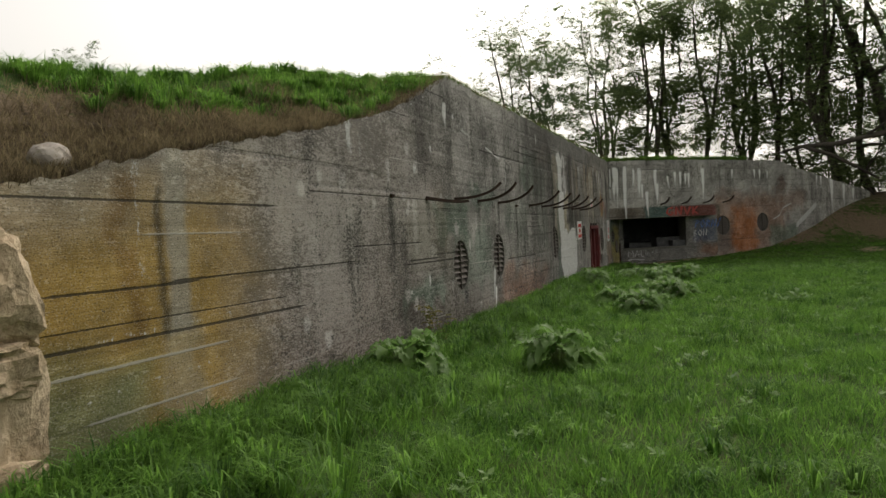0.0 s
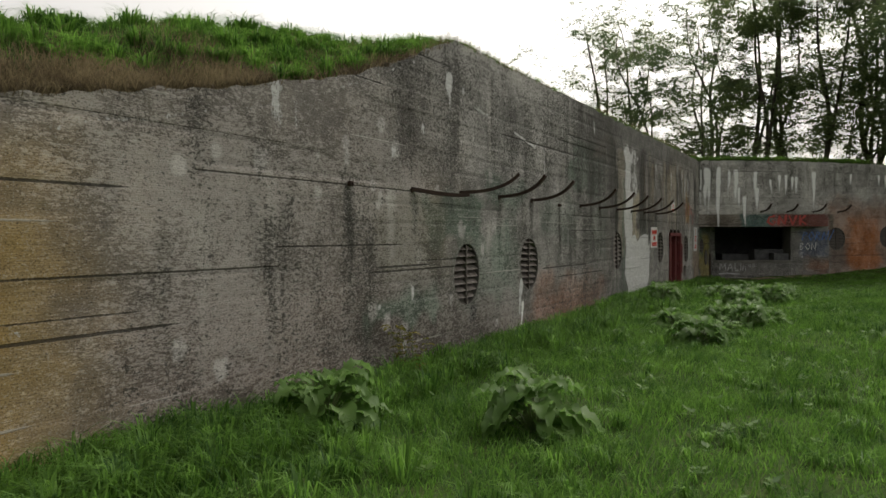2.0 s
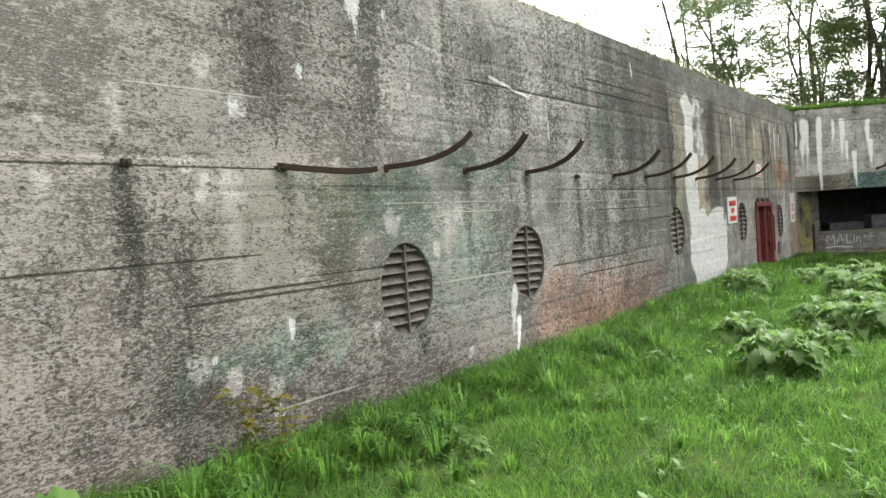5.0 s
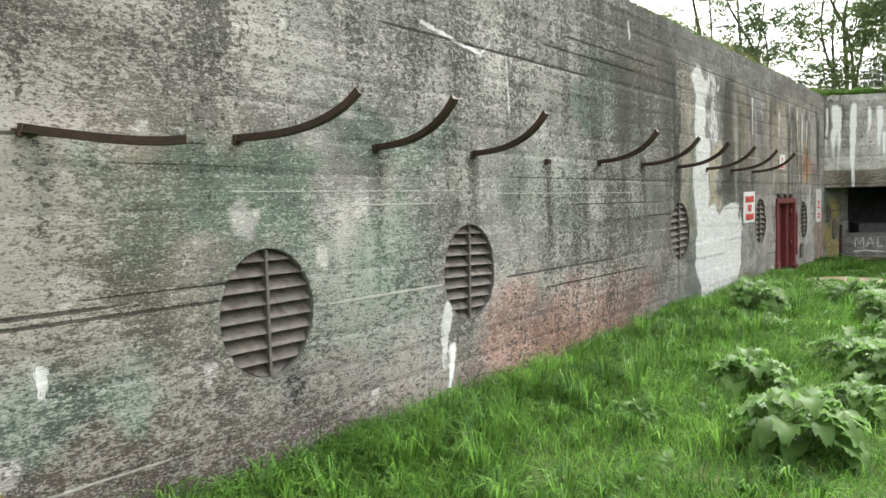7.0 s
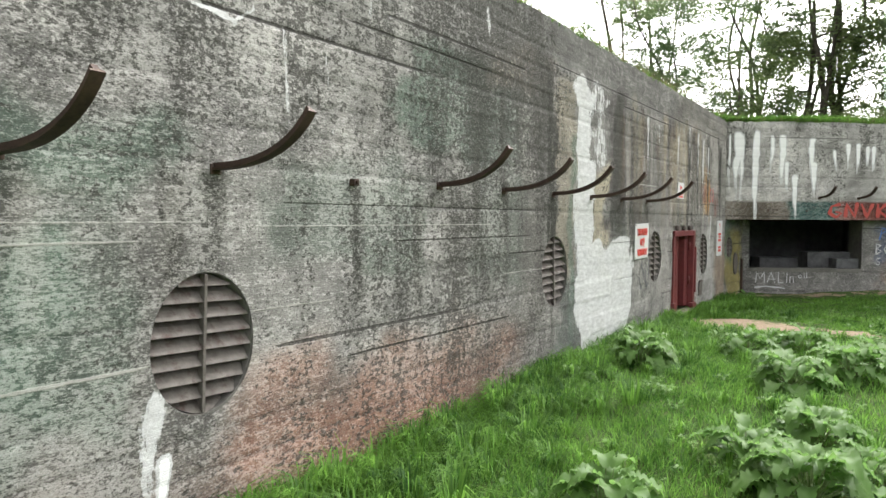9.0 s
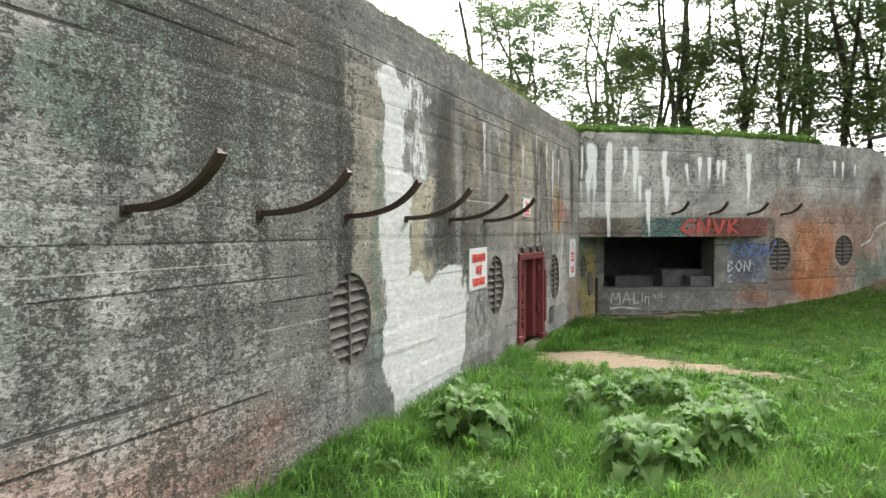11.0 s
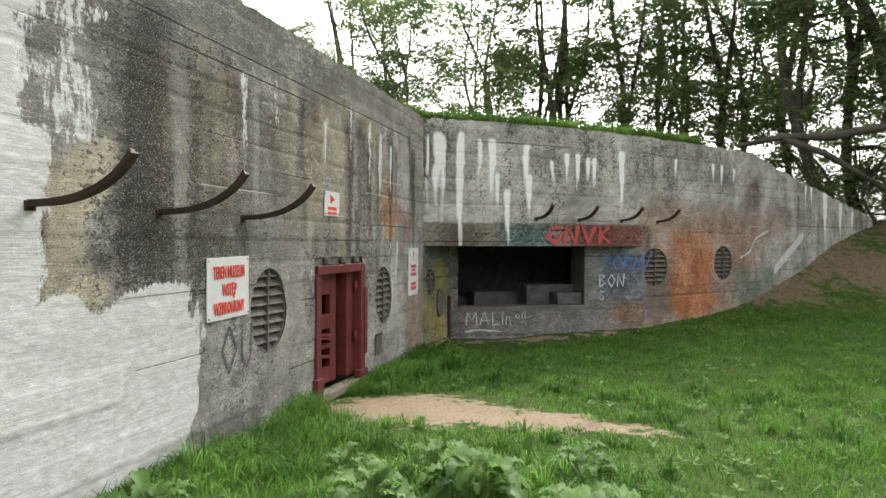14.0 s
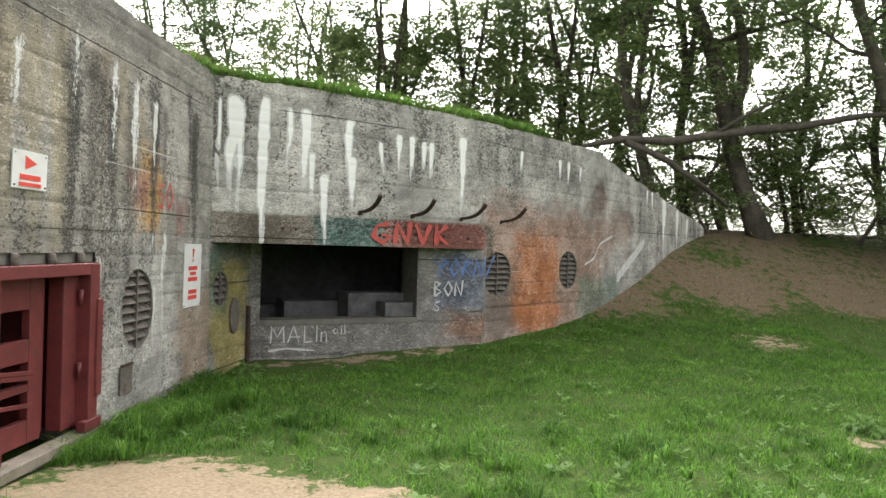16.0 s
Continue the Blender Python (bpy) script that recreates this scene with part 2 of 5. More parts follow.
def vnoise(x, y, seed, sx=1.0, sy=1.0):
    """Smooth value noise, -1 to 1, with cells of sx by sy metres."""
    r = np.random.RandomState(seed).uniform(-1, 1, (128, 128))
    x, y = np.asarray(x, float) / sx, np.asarray(y, float) / sy
    i, j = np.floor(x).astype(int), np.floor(y).astype(int)
    u, v = x - i, y - j
    u, v = u * u * (3 - 2 * u), v * v * (3 - 2 * v)
    g = lambda a, b: r[a % 128, b % 128]
    return (g(i, j) * (1 - u) + g(i + 1, j) * u) * (1 - v) + (g(i, j + 1) * (1 - u) + g(i + 1, j + 1) * u) * v


FRONT_X = np.array([XW, -1.3, 0.3, 1.75, 3.6, 5.4, 7.9])
FRONT_Y = np.array([28.6, 29.7, 31.1, 32.75, 35.2, 37.6, 41.0])
FRONT_S = np.concatenate([[0], np.cumsum(np.hypot(np.diff(FRONT_X), np.diff(FRONT_Y)))])
FRONT_LEN = float(FRONT_S[-1])


def front_at(s):
    return np.interp(s, FRONT_S, FRONT_X), np.interp(s, FRONT_S, FRONT_Y)


def front_normal(s):
    a, b = front_at(np.asarray(s) - 0.6), front_at(np.asarray(s) + 0.6)
    dx, dy = b[0] - a[0], b[1] - a[1]
    k = np.hypot(dx, dy) + 1e-9
    return dy / k, -dx / k


def ground_z(x, y):
    x, y = np.asarray(x, float), np.asarray(y, float)
    base = np.interp(y, [-40, 0, 6, 11, 16, 20, 23, 27, 31], [0.1, 0.12, 0.05, -0.04, 0.02, 0.14, 0.14, 0.0, 0.1])
    q = y - 0.22 * (np.clip(x, -4, 14) - 3) + 0.35 * vnoise(x, y, 5, 3.0, 3.0)
    rise = 0.3 * smooth(30.5, 34.2, q) + 2.35 * smooth(33.6, 41.5, q)
    return base + rise + 0.025 * vnoise(x, y, 6, 0.9, 0.9) + 0.02 * vnoise(x, y, 7, 0.3, 0.3)


def wall_top(y):
    """Top of the long wall: the wing climbs from the broken end to the full height."""
    return np.interp(y, [2.0, 3.9, 4.45, 5.3, 6.4, 7.5, 8.6, 9.6, 10.5, 11.1, 11.6], [1.6, 2.0, 2.12, 2.36, 2.57, 2.79, 3.06, 3.34, 3.69, 3.93, TOP])


def front_top(s):
    return np.interp(s, [0, 9.2, 10.4, FRONT_LEN], [TOP, TOP, 3.85, 2.75])


# ---- mesh helpers ----
def part(name, bm, material, parent=None, label=""):
    me = bpy.data.meshes.new(name)
    bm.to_mesh(me)
    bm.free()
    me.materials.append(material)
    ob = new(name, me)
    if parent is not None:
        ob.parent = parent
    if label:
        ob["label"] = label
    return ob


def from_arrays(name, verts, faces, material, smooth_faces=False, marks=None):
    """A mesh from numpy arrays; faces is one array of quads or triangles."""
    me = bpy.data.meshes.new(name)
    k = faces.shape[1]
    me.vertices.add(len(verts))
    me.vertices.foreach_set("co", np.ascontiguousarray(verts, np.float32).ravel())
    me.loops.add(faces.size)
    me.loops.foreach_set("vertex_index", np.ascontiguousarray(faces, np.int32).ravel())
    me.polygons.add(len(faces))
    me.polygons.foreach_set("loop_start", np.arange(0, faces.size, k, dtype=np.int32))
    me.polygons.foreach_set("loop_total", np.full(len(faces), k, np.int32))
    me.update(calc_edges=True)
    me.polygons.foreach_set("use_smooth", np.full(len(faces), smooth_faces, bool))
    for key, val in (marks or {}).items():
        at = me.attributes.new(key, "FLOAT_COLOR", "POINT")
        at.data.foreach_set("color", np.ascontiguousarray(np.concatenate([val, np.ones((len(val), 1))], 1), np.float32).ravel())
    me.materials.append(material)
    return me


def box(bm, x0, x1, y0, y1, z0, z1, m=None, bevel=0.0):
    r = bmesh.ops.create_cube(bm, size=1.0)
    vs = r["verts"]
    bmesh.ops.scale(bm, vec=(x1 - x0, y1 - y0, z1 - z0), verts=vs)
    bmesh.ops.translate(bm, vec=((x0 + x1) / 2, (y0 + y1) / 2, (z0 + z1) / 2), verts=vs)
    if bevel:
        es = list({e for v in vs for e in v.link_edges})
        r = bmesh.ops.bevel(bm, geom=es, offset=bevel, segments=2, affect="EDGES", profile=0.5)
        vs = list({v for f in r["faces"] for v in f.verts} | {v for v in vs if v.is_valid})
    if m is not None:
        bmesh.ops.transform(bm, matrix=m, verts=vs)
    return vs


def box_part(name, parent, material, x0, x1, y0, y1, z0, z1, bevel=0.006, label="", m=None):
    bm = bmesh.new()
    box(bm, x0, x1, y0, y1, z0, z1, m, bevel)
    return part(name, bm, material, parent, label)


def tube(bm, pts, radii, sides=8):
    """A tapered tube through points."""
    rings = []
    for i, p in enumerate(pts):
        a, b = pts[max(i - 1, 0)], pts[min(i + 1, len(pts) - 1)]
        d = (Vector(b) - Vector(a)).normalized()
        u = d.orthogonal().normalized() if i == 0 else (u - d * u.dot(d)).normalized()
        w = d.cross(u)
        rings.append([bm.verts.new(Vector(p) + (u * math.cos(k * math.tau / sides) + w * math.sin(k * math.tau / sides)) * radii[i]) for k in range(sides)])
    for r0, r1 in zip(rings, rings[1:]):
        for k in range(sides):
            f = bm.faces.new((r0[k], r0[(k + 1) % sides], r1[(k + 1) % sides], r1[k]))
            f.smooth = True
    bm.faces.new(rings[0][::-1])
    bm.faces.new(rings[-1])


def empty(name, m=None):
    ob = new(name)
    ob.empty_display_size = 0.1
    if m is not None:
        ob.matrix_world = m
    return ob

# ---- the concrete walls ----
BOARD = 0.225


def tone_mix(tone, mask, colour):
    return tone * (1 - mask[:, None]) + np.array(colour)[None, :] * mask[:, None]


def patch(s, z, s0, s1, z0, z1, soft=0.25, seed=0, rag=0.2):
    """A soft-edged, ragged rectangle of paint or stain, 0 to 1."""
    n = rag * (vnoise(s, z, 900 + seed, 0.35, 0.35) + 0.5 * vnoise(s, z, 950 + seed, 0.12, 0.12))
    a, b = s + n, z + n[::-1] * 0 + rag * vnoise(s, z, 980 + seed, 0.3, 0.3)
    return smooth(s0 - soft, s0 + soft, a) * (1 - smooth(s1 - soft, s1 + soft, a)) * smooth(z0 - soft, z0 + soft, b) * (1 - smooth(z1 - soft, z1 + soft, b))


def drip(s, z, s0, width, ztop, zbot, seed=0):
    """A run of lime or paint down the wall, narrowing towards its foot."""
    k = np.clip((ztop - z) / max(ztop - zbot, 0.01), -0.2, 1.2)
    c = s0 + 0.04 * vnoise(z, z * 0 + seed, 700 + seed, 0.5, 1.0)
    w = width * (1 - 0.55 * np.clip(k, 0, 1)) * (1 + 0.25 * vnoise(z, z * 0, 720 + seed, 0.13, 1.0))
    return (1 - smooth(w * 0.1, w * 1.0, np.abs(s - c))) * smooth(-0.08, 0.04, k) * (1 - 0.75 * smooth(0.2, 1.05, k)) * (k < 1.08)


def wall_mesh(name, s_len, step, z0, at, normal, top, holes, paint, seed, seams=()):
    """A board-marked concrete face over (s, z); holes are ("round", s, z, r, width to height) or ("square", s0, s1, z0, z1)."""
    ns, dz = int(round(s_len / step)) + 1, BOARD / 9
    nz = int(math.ceil((TOP - z0) / dz)) + 1
    s = np.linspace(0, s_len, ns)
    S, Z = np.meshgrid(s, z0 + dz * np.arange(nz), indexing="ij")
    S, Z = S.copy(), Z.copy()
    for h in holes:
        if h[0] == "round":
            _, hs, hz, hr, hk = h
            ds, d2 = (S - hs) / hk, Z - hz
            r = np.hypot(ds, d2) + 1e-9
            m = np.abs(r - hr) < step * 0.72
            S = np.where(m, hs + ds / r * hr * hk, S)
            Z = np.where(m, hz + d2 / r * hr, Z)
        else:
            _, a, b, c, d = h
            for v in (a, b):
                m = (np.abs(S - v) < step * 0.51) & (Z > c - dz) & (Z < d + dz)
                S = np.where(m, v, S)
            for v in (c, d):
                m = (np.abs(Z - v) < dz * 0.51) & (S > a - step) & (S < b + step)
                Z = np.where(m, v, Z)
    t = top(S) + 0.025 * vnoise(S, S * 0, seed + 3, 0.35, 1.0) + 0.02 * vnoise(S, S * 0, seed + 4, 0.11, 1.0)
    over = Z > t
    Z = np.minimum(Z, t)
    row = np.floor((Z - z0) / BOARD + 1e-4)
    frac = (Z - z0) / BOARD - row
    plank = np.floor(S / 2.6 + 0.37 * row)
    rs = np.random.RandomState(seed)
    tab = rs.uniform(-1, 1, (64, 64))
    off = tab[row.astype(int) % 64, plank.astype(int) % 64]
    line = np.minimum(frac, 1 - frac) * BOARD
    strong = tab[(row.astype(int) + 17) % 64, (plank.astype(int) + 5) % 64]
    groove = np.exp(-(line / 0.006) ** 2)
    depth = 0.004 * off + groove * np.where(strong > 0.25, -0.007, np.where(strong < -0.5, 0.004, -0.002)) + 0.005 * vnoise(S, Z, seed + 1, 0.9, 0.5) + 0.002 * vnoise(S, Z, seed + 2, 0.07, 0.05)
    px, py = at(S)
    nx, ny = normal(S)
    V = np.stack([px + nx * depth, py + ny * depth, Z], -1).reshape(-1, 3)
    idx = np.arange(ns * nz).reshape(ns, nz)
    F = np.stack([idx[:-1, :-1], idx[1:, :-1], idx[1:, 1:], idx[:-1, 1:]], -1).reshape(-1, 4)
    sc, zc = S.ravel()[F].mean(1), Z.ravel()[F].mean(1)
    keep = ~over.ravel()[F[:, 0]] | ~over.ravel()[F[:, 1]]
    for h in holes:
        if h[0] == "round":
            keep &= np.hypot((sc - h[1]) / h[4], zc - h[2]) > h[3] - 0.001
        else:
            keep &= ~((sc > h[1]) & (sc < h[2]) & (zc > h[3]) & (zc < h[4]))
    F = F[keep]
    sf, zf = S.ravel(), Z.ravel()
    tone, marks = paint(sf, zf)
    tone = tone * (1 + 0.10 * off.ravel() - 0.3 * groove.ravel() * (strong.ravel() > 0.25))[:, None]
    # joints: those given, (from, to, height, dark or pale, strength), and irregular others on the board rows
    rows = list(seams)
    for k in range(1, nz // 9):
        a = rs.uniform(-3, 2)
        while a < s_len:
            b = a + rs.uniform(0.8, 3.6)
            kind = rs.uniform()
            if kind < 0.5:
                rows.append((a, b if kind < 0.36 else a + 0.45 * (b - a), z0 + BOARD * k + dz * rs.randint(-2, 2), 0 if kind < 0.36 else 1, rs.uniform(0.5, 0.95)))
            a = b + rs.uniform(0.2, 2.2)
    seam = np.zeros((len(sf), 3))
    for a, b, zz, kind, k in rows:
        zz = z0 + dz * round((zz - z0) / dz)
        near = np.abs(zf - zz) < dz
        w = np.clip(1 - np.abs(zf[near] - zz) / dz, 0, 1) * k * smooth(a - 0.15, a + 0.15, sf[near]) * (1 - smooth(b - 0.25, b + 0.25, sf[near]))
        seam[near, kind] = np.maximum(seam[near, kind], w)
    me = from_arrays(name, V, F, CONCRETE, True, {"tone": np.clip(tone, 0.01, 0.9), "marks": np.clip(marks, 0, 2.0), "seams": seam})
    return new(name, me)


def base_tone(s, z, seed):
    n1, n2, n3 = vnoise(s, z, seed, 1.7, 1.1), vnoise(s, z, seed + 1, 0.5, 0.5), vnoise(s, z, seed + 2, 0.22, 1.6)
    n4, n5 = vnoise(s, z, seed + 3, 0.17, 0.09), vnoise(s, z, seed + 4, 0.07, 0.05)
    g = 0.25 + 0.06 * n1 + 0.05 * n2 + 0.025 * n3 + 0.035 * n4 + 0.03 * n5
    return g[:, None] * np.array([1.04, 1.0, 0.93])[None, :]


GRILLES = [(11.93, 1.08), (14.07, 1.15), (19.02, 1.27), (23.05, 1.28), (26.5, 1.19)]
GR, OVAL = 0.415, 0.87
DOOR = (24.12, 25.62, 0.16, 1.78)
Y0 = 3.3


LONG_SEAMS = [(a - Y0, b - Y0, z, kind, k) for a, b, z, kind, k in (
    (7.3, 11.6, 2.125, 0, 0.85), (4.0, 7.2, 0.925, 0, 1.15), (4.1, 6.0, 0.75, 1, 1.1), (4.4, 6.1, 0.4, 1, 1.0), (4.1, 5.6, 1.3, 0, 1.0),
    (4.7, 6.8, 1.95, 0, 1.0), (9.6, 11.7, 1.2, 0, 1.0), (8.2, 10.4, 1.5, 0, 0.9), (9.8, 11.0, 1.25, 0, 1.1), (12.4, 13.8, 1.075, 1, 1.0),
    (14.6, 17.0, 1.05, 0, 1.15), (13.0, 16.4, 3.1, 0, 1.1), (15.8, 18.2, 3.45, 0, 1.2), (18.8, 28.3, 3.65, 0, 0.85), (11.6, 14.2, 1.85, 1, 0.7), (14.4, 17.6, 1.825, 1, 0.72), (14.6, 17.4, 1.975, 0, 0.7))]


def paint_long(sy, z):
    """Stains of the long wall, by place along it (y) and height."""
    y = sy + Y0
    t = base_tone(y, z, 20)
    # ochre and green algae on the low wing, red wash at its foot
    # south end's tone raised first: brightness it lacks put into the colour
    t = t * (1 + 0.35 * (1 - smooth(7, 9.5, y)))[:, None]
    t = tone_mix(t, 0.4 * patch(y, z, 5, 11.5, -1, 3.2, 0.9, 34), (0.3, 0.235, 0.16))
    t = tone_mix(t, 0.95 * patch(y, z, 2, 6.3, -1, 1.95, 0.7, 1), (0.46, 0.3, 0.08))
    t = tone_mix(t, 0.6 * patch(y, z, 4.75, 5.0, 0.9, 2.1, 0.12, 35), (0.2, 0.11, 0.03))
    t = tone_mix(t, 0.7 * patch(y, z, 5.25, 5.62, -0.1, 1.0, 0.12, 36), (0.42, 0.36, 0.24))
    t = tone_mix(t, 0.8 * patch(y, z, 2, 5.0, -1, 0.75, 0.35, 2), (0.14, 0.19, 0.10))
    t = tone_mix(t, 0.85 * patch(y, z, 5.28, 5.5, 0.9, 2.6, 0.04, 3, 0.03), (0.4, 0.37, 0.3))
    t = tone_mix(t, 0.7 * patch(y, z, 5.16, 5.24, 0.9, 2.1, 0.03, 37, 0.03), (0.06, 0.055, 0.04))
    t = tone_mix(t, 0.5 * patch(y, z, 6.5, 10.5, 0, 1.2, 0.5, 4), (0.18, 0.115, 0.095))
    t = tone_mix(t, 0.45 * patch(y, z, 7.0, 11, 0.6, 3.0, 0.6, 5), (0.2, 0.18, 0.17))
    t = tone_mix(t, 0.5 * patch(y, z, 10.5, 17, -0.5, 0.42, 0.25, 6), (0.235, 0.135, 0.095))
    t = tone_mix(t, 0.75 * patch(y, z, 14.4, 18, -0.5, 0.85, 0.3, 7), (0.33, 0.165, 0.11))
    t = tone_mix(t, 0.5 * patch(y, z, 9.5, 14.2, -1, 1.5, 0.6, 8), (0.12, 0.115, 0.10))
    t = tone_mix(t, 0.35 * patch(y, z, 6.0, 10.5, -1, 4, 0.8, 9), (0.13, 0.115, 0.105))
    t = tone_mix(t, 0.75 * patch(y, z, 9.3, 12.9, -1, 0.95, 0.35, 19), (0.085, 0.07, 0.06))
    # washed-out camouflage green
    for i, (a, b, c, d, k) in enumerate([(10.7, 12.4, 1.5, 2.1, .5), (11.6, 13.6, 0.7, 1.6, .35), (12.7, 13.3, 0.9, 1.9, .5), (14.6, 16.4, 1.5, 2.3, .3), (9.6, 11.2, 0.6, 1.0, .5), (12.6, 14.0, 2.0, 2.35, .5), (16.0, 18.2, 2.4, 3.3, .5), (17.2, 18.2, 1.2, 2.6, .3)]):
        t = tone_mix(t, min(1.5 * k, 0.85) * patch(y, z, a, b, c, d, 0.12, 10 + i), (0.105, 0.152, 0.115))
    # dark weathering from the top and on the north half
    t = tone_mix(t, 0.5 * patch(y, z, 10.0, 11.6, 2.3, 4.2, 0.3, 20), (0.09, 0.085, 0.08))
    t = tone_mix(t, 0.4 * patch(y, z, 16.8, 18.9, -1, 4.2, 0.5, 21), (0.105, 0.1, 0.09))
    t = tone_mix(t, 0.82 * patch(y, z, 20.6, 22.3, 1.75, 3.7, 0.3, 22, 0.35), (0.07, 0.062, 0.056))
    t = tone_mix(t, 0.5 * patch(y, z, 22.2, 24.4, 1.9, 3.7, 0.4, 47, 0.4), (0.13, 0.12, 0.105))
    # the coping band, and warm peeled concrete below it
    t = tone_mix(t, 0.75 * patch(y, z, 18.6, 30, 3.68, 5, 0.06, 48, 0.05), (0.13, 0.126, 0.115))
    t = tone_mix(t, 0.6 * patch(y, z, 17.4, 19.0, 3.25, 3.66, 0.12, 49, 0.15), (0.3, 0.25, 0.2))
    t = tone_mix(t, 0.5 * patch(y, z, 20.9, 21.8, 1.45, 2.0, 0.1, 23), (0.07, 0.10, 0.08))
    t = tone_mix(t, 0.4 * patch(y, z, 24.3, 29, 1.8, 4.2, 0.4, 24), (0.13, 0.115, 0.09))
    t = tone_mix(t, 0.6 * patch(y, z, 26.5, 26.95, 2.0, 2.9, 0.1, 25), (0.36, 0.2, 0.06))
    t = tone_mix(t, 0.55 * patch(y, z, 27.6, 29, -1, 1.3, 0.25, 26), (0.19, 0.11, 0.05))
    t = t * (1 + 0.35 * smooth(23.5, 26, y))[:, None]
    t = tone_mix(t, 0.75 * patch(y, z, 19.0, 19.6, 1.2, 3.65, 0.1, 28), (0.3, 0.265, 0.2))
    t = tone_mix(t, 0.7 * patch(y, z, 19.42, 19.6, 0.2, 2.9, 0.06, 58, 0.1), (0.13, 0.18, 0.14))
    t = tone_mix(t, 0.6 * patch(y, z, 18.1, 18.75, -1, 3.6, 0.15, 59, 0.15), (0.11, 0.1, 0.09))
    t = tone_mix(t, 0.6 * patch(y, z, 19.1, 19.8, -1, 1.2, 0.12, 29), (0.12, 0.14, 0.125))
    # notch below the first vent: its dark hollow painted flat on the wall
    t = tone_mix(t, 0.9 * patch(y, z, 12.02, 12.2, 0.45, 0.68, 0.04, 33, 0.03), (0.02, 0.02, 0.018))
    # cream paint beside the white
    t = tone_mix(t, 0.9 * patch(y, z, 20.2, 20.8, 1.5, 2.6, 0.1, 27), (0.42, 0.37, 0.27))
    w = np.zeros_like(y)
    w = np.maximum(w, 0.95 * patch(y, z, 19.85, 21.85, -1, 1.58, 0.1, 30, 0.12))
    w = np.maximum(w, 0.85 * patch(y, z, 19.62, 20.2, 0.6, 3.62, 0.16, 31, 0.14))
    w = np.maximum(w, 0.5 * patch(y, z, 20.2, 20.65, 2.5, 3.62, 0.14, 32, 0.25))
    for i, (a, wd, zt, zb, k) in enumerate([(11.5, 0.16, 3.7, 3.1, .7), (11.9, 0.1, 3.6, 3.0, .5), (12.35, .1, 3.5, 3.0, .4), (13.72, 0.13, 0.92, -0.1, .68), (13.75, .06, .55, -.15, 1.6), (7.55, .12, 3.05, 2.2, .35), (8.3, .2, 3.0, 2.3, .55), (8.6, .12, 2.9, 2.2, .4), (22.6, .12, 3.5, 2.1, .6), (23.2, .1, 3.6, 2.6, .5), (24.4, .14, 3.4, 2.3, .55), (25.2, .12, 3.7, 2.4, .5), (25.9, .14, 3.6, 2.0, .55), (26.35, .2, 3.5, 1.7, .6), (26.8, .12, 3.4, 2.2, .7), (27.1, .1, 2.0, .2, .6), (26.9, .1, 1.4, .3, .6), (17.4, .09, 3.9, 3.2, .5), (15.6, .08, 3.6, 3.1, .4), (24.0, .12, 1.7, .7, .35), (25.75, .1, 1.9, .5, .4), (28.1, .1, 3.3, 2.0, .35), (10.85, .09, 2.95, 2.6, .6), (10.2, .12, 2.6, 2.4, .55), (9.9, .12, 0.85, .7, .5), (10.55, .1, 1.0, .75, .7), (5.0, .14, 2.3, 0.5, .4)]):
        w = np.maximum(w, k * drip(y, z, a, wd, zt, zb, i))
    # lime lines along cracks
    for i, (ya, za, yb, zb, k) in enumerate([(6.2, 2.3, 8.6, 2.85, .36), (8.6, 2.85, 10.9, 3.75, .38), (13.5, 3.2, 14.3, 3.05, .75), (14.3, 3.05, 14.45, 3.15, .75), (14.7, 3.1, 14.75, 2.5, .55), (15.1, 3.0, 15.2, 2.4, .5), (4.2, 0.95, 6.0, 1.0, .42), (4.4, 0.55, 5.8, 0.62, .38), (12.2, 3.35, 12.6, 3.3, .6), (24.6, 3.2, 25.1, 3.15, .45), (16.0, 0.85, 18.2, 0.9, .35)]):
        kk = np.clip((y - ya) / (yb - ya), 0, 1) if abs(yb - ya) > 0.2 else np.clip((z - za) / (zb - za), 0, 1)
        dist = np.hypot(y - (ya + (yb - ya) * kk), z - (za + (zb - za) * kk) - 0.02 * vnoise(y, y * 0, 770 + i, 0.2, 1))
        w = np.maximum(w, k * (1 - smooth(0.008, 0.035, dist)))
    rs = np.random.RandomState(4)
    for i in range(30):
        a, zz, r = rs.uniform(6.5, 13), rs.uniform(0.3, 3.0), rs.uniform(0.04, 0.1)
        edge = np.hypot(y - a, (z - zz) * 0.75) + 0.35 * r * vnoise(y, z, 310 + i, 0.06, 0.06)
        t = tone_mix(t, 0.75 * (1 - smooth(r * 0.7, r * 1.1, edge)), (0.44, 0.42, 0.4))
    t = tone_mix(t, 0.55 * patch(y, z, 9.9, 11.3, 1.2, 2.05, 0.2, 38), (0.13, 0.12, 0.085))
    # faded red spray, orange rust and flaking white near the corner
    t = tone_mix(t, 0.6 * patch(y, z, 26.25, 26.6, 2.2, 2.6, 0.08, 51, 0.15), (0.3, 0.08, 0.06))
    t = tone_mix(t, 0.55 * patch(y, z, 27.3, 27.8, 1.95, 2.5, 0.1, 52, 0.2), (0.28, 0.09, 0.07))
    t = tone_mix(t, 0.75 * patch(y, z, 26.65, 26.95, 2.0, 2.75, 0.07, 53, 0.08), (0.5, 0.27, 0.07))
    w = np.maximum(w, 0.3 * patch(y, z, 25.5, 27.4, 0.2, 2.4, 0.3, 54, 0.3))
    w = np.maximum(w, 0.22 * patch(y, z, 21.7, 24.1, 0.4, 1.9, 0.3, 55, 0.3))
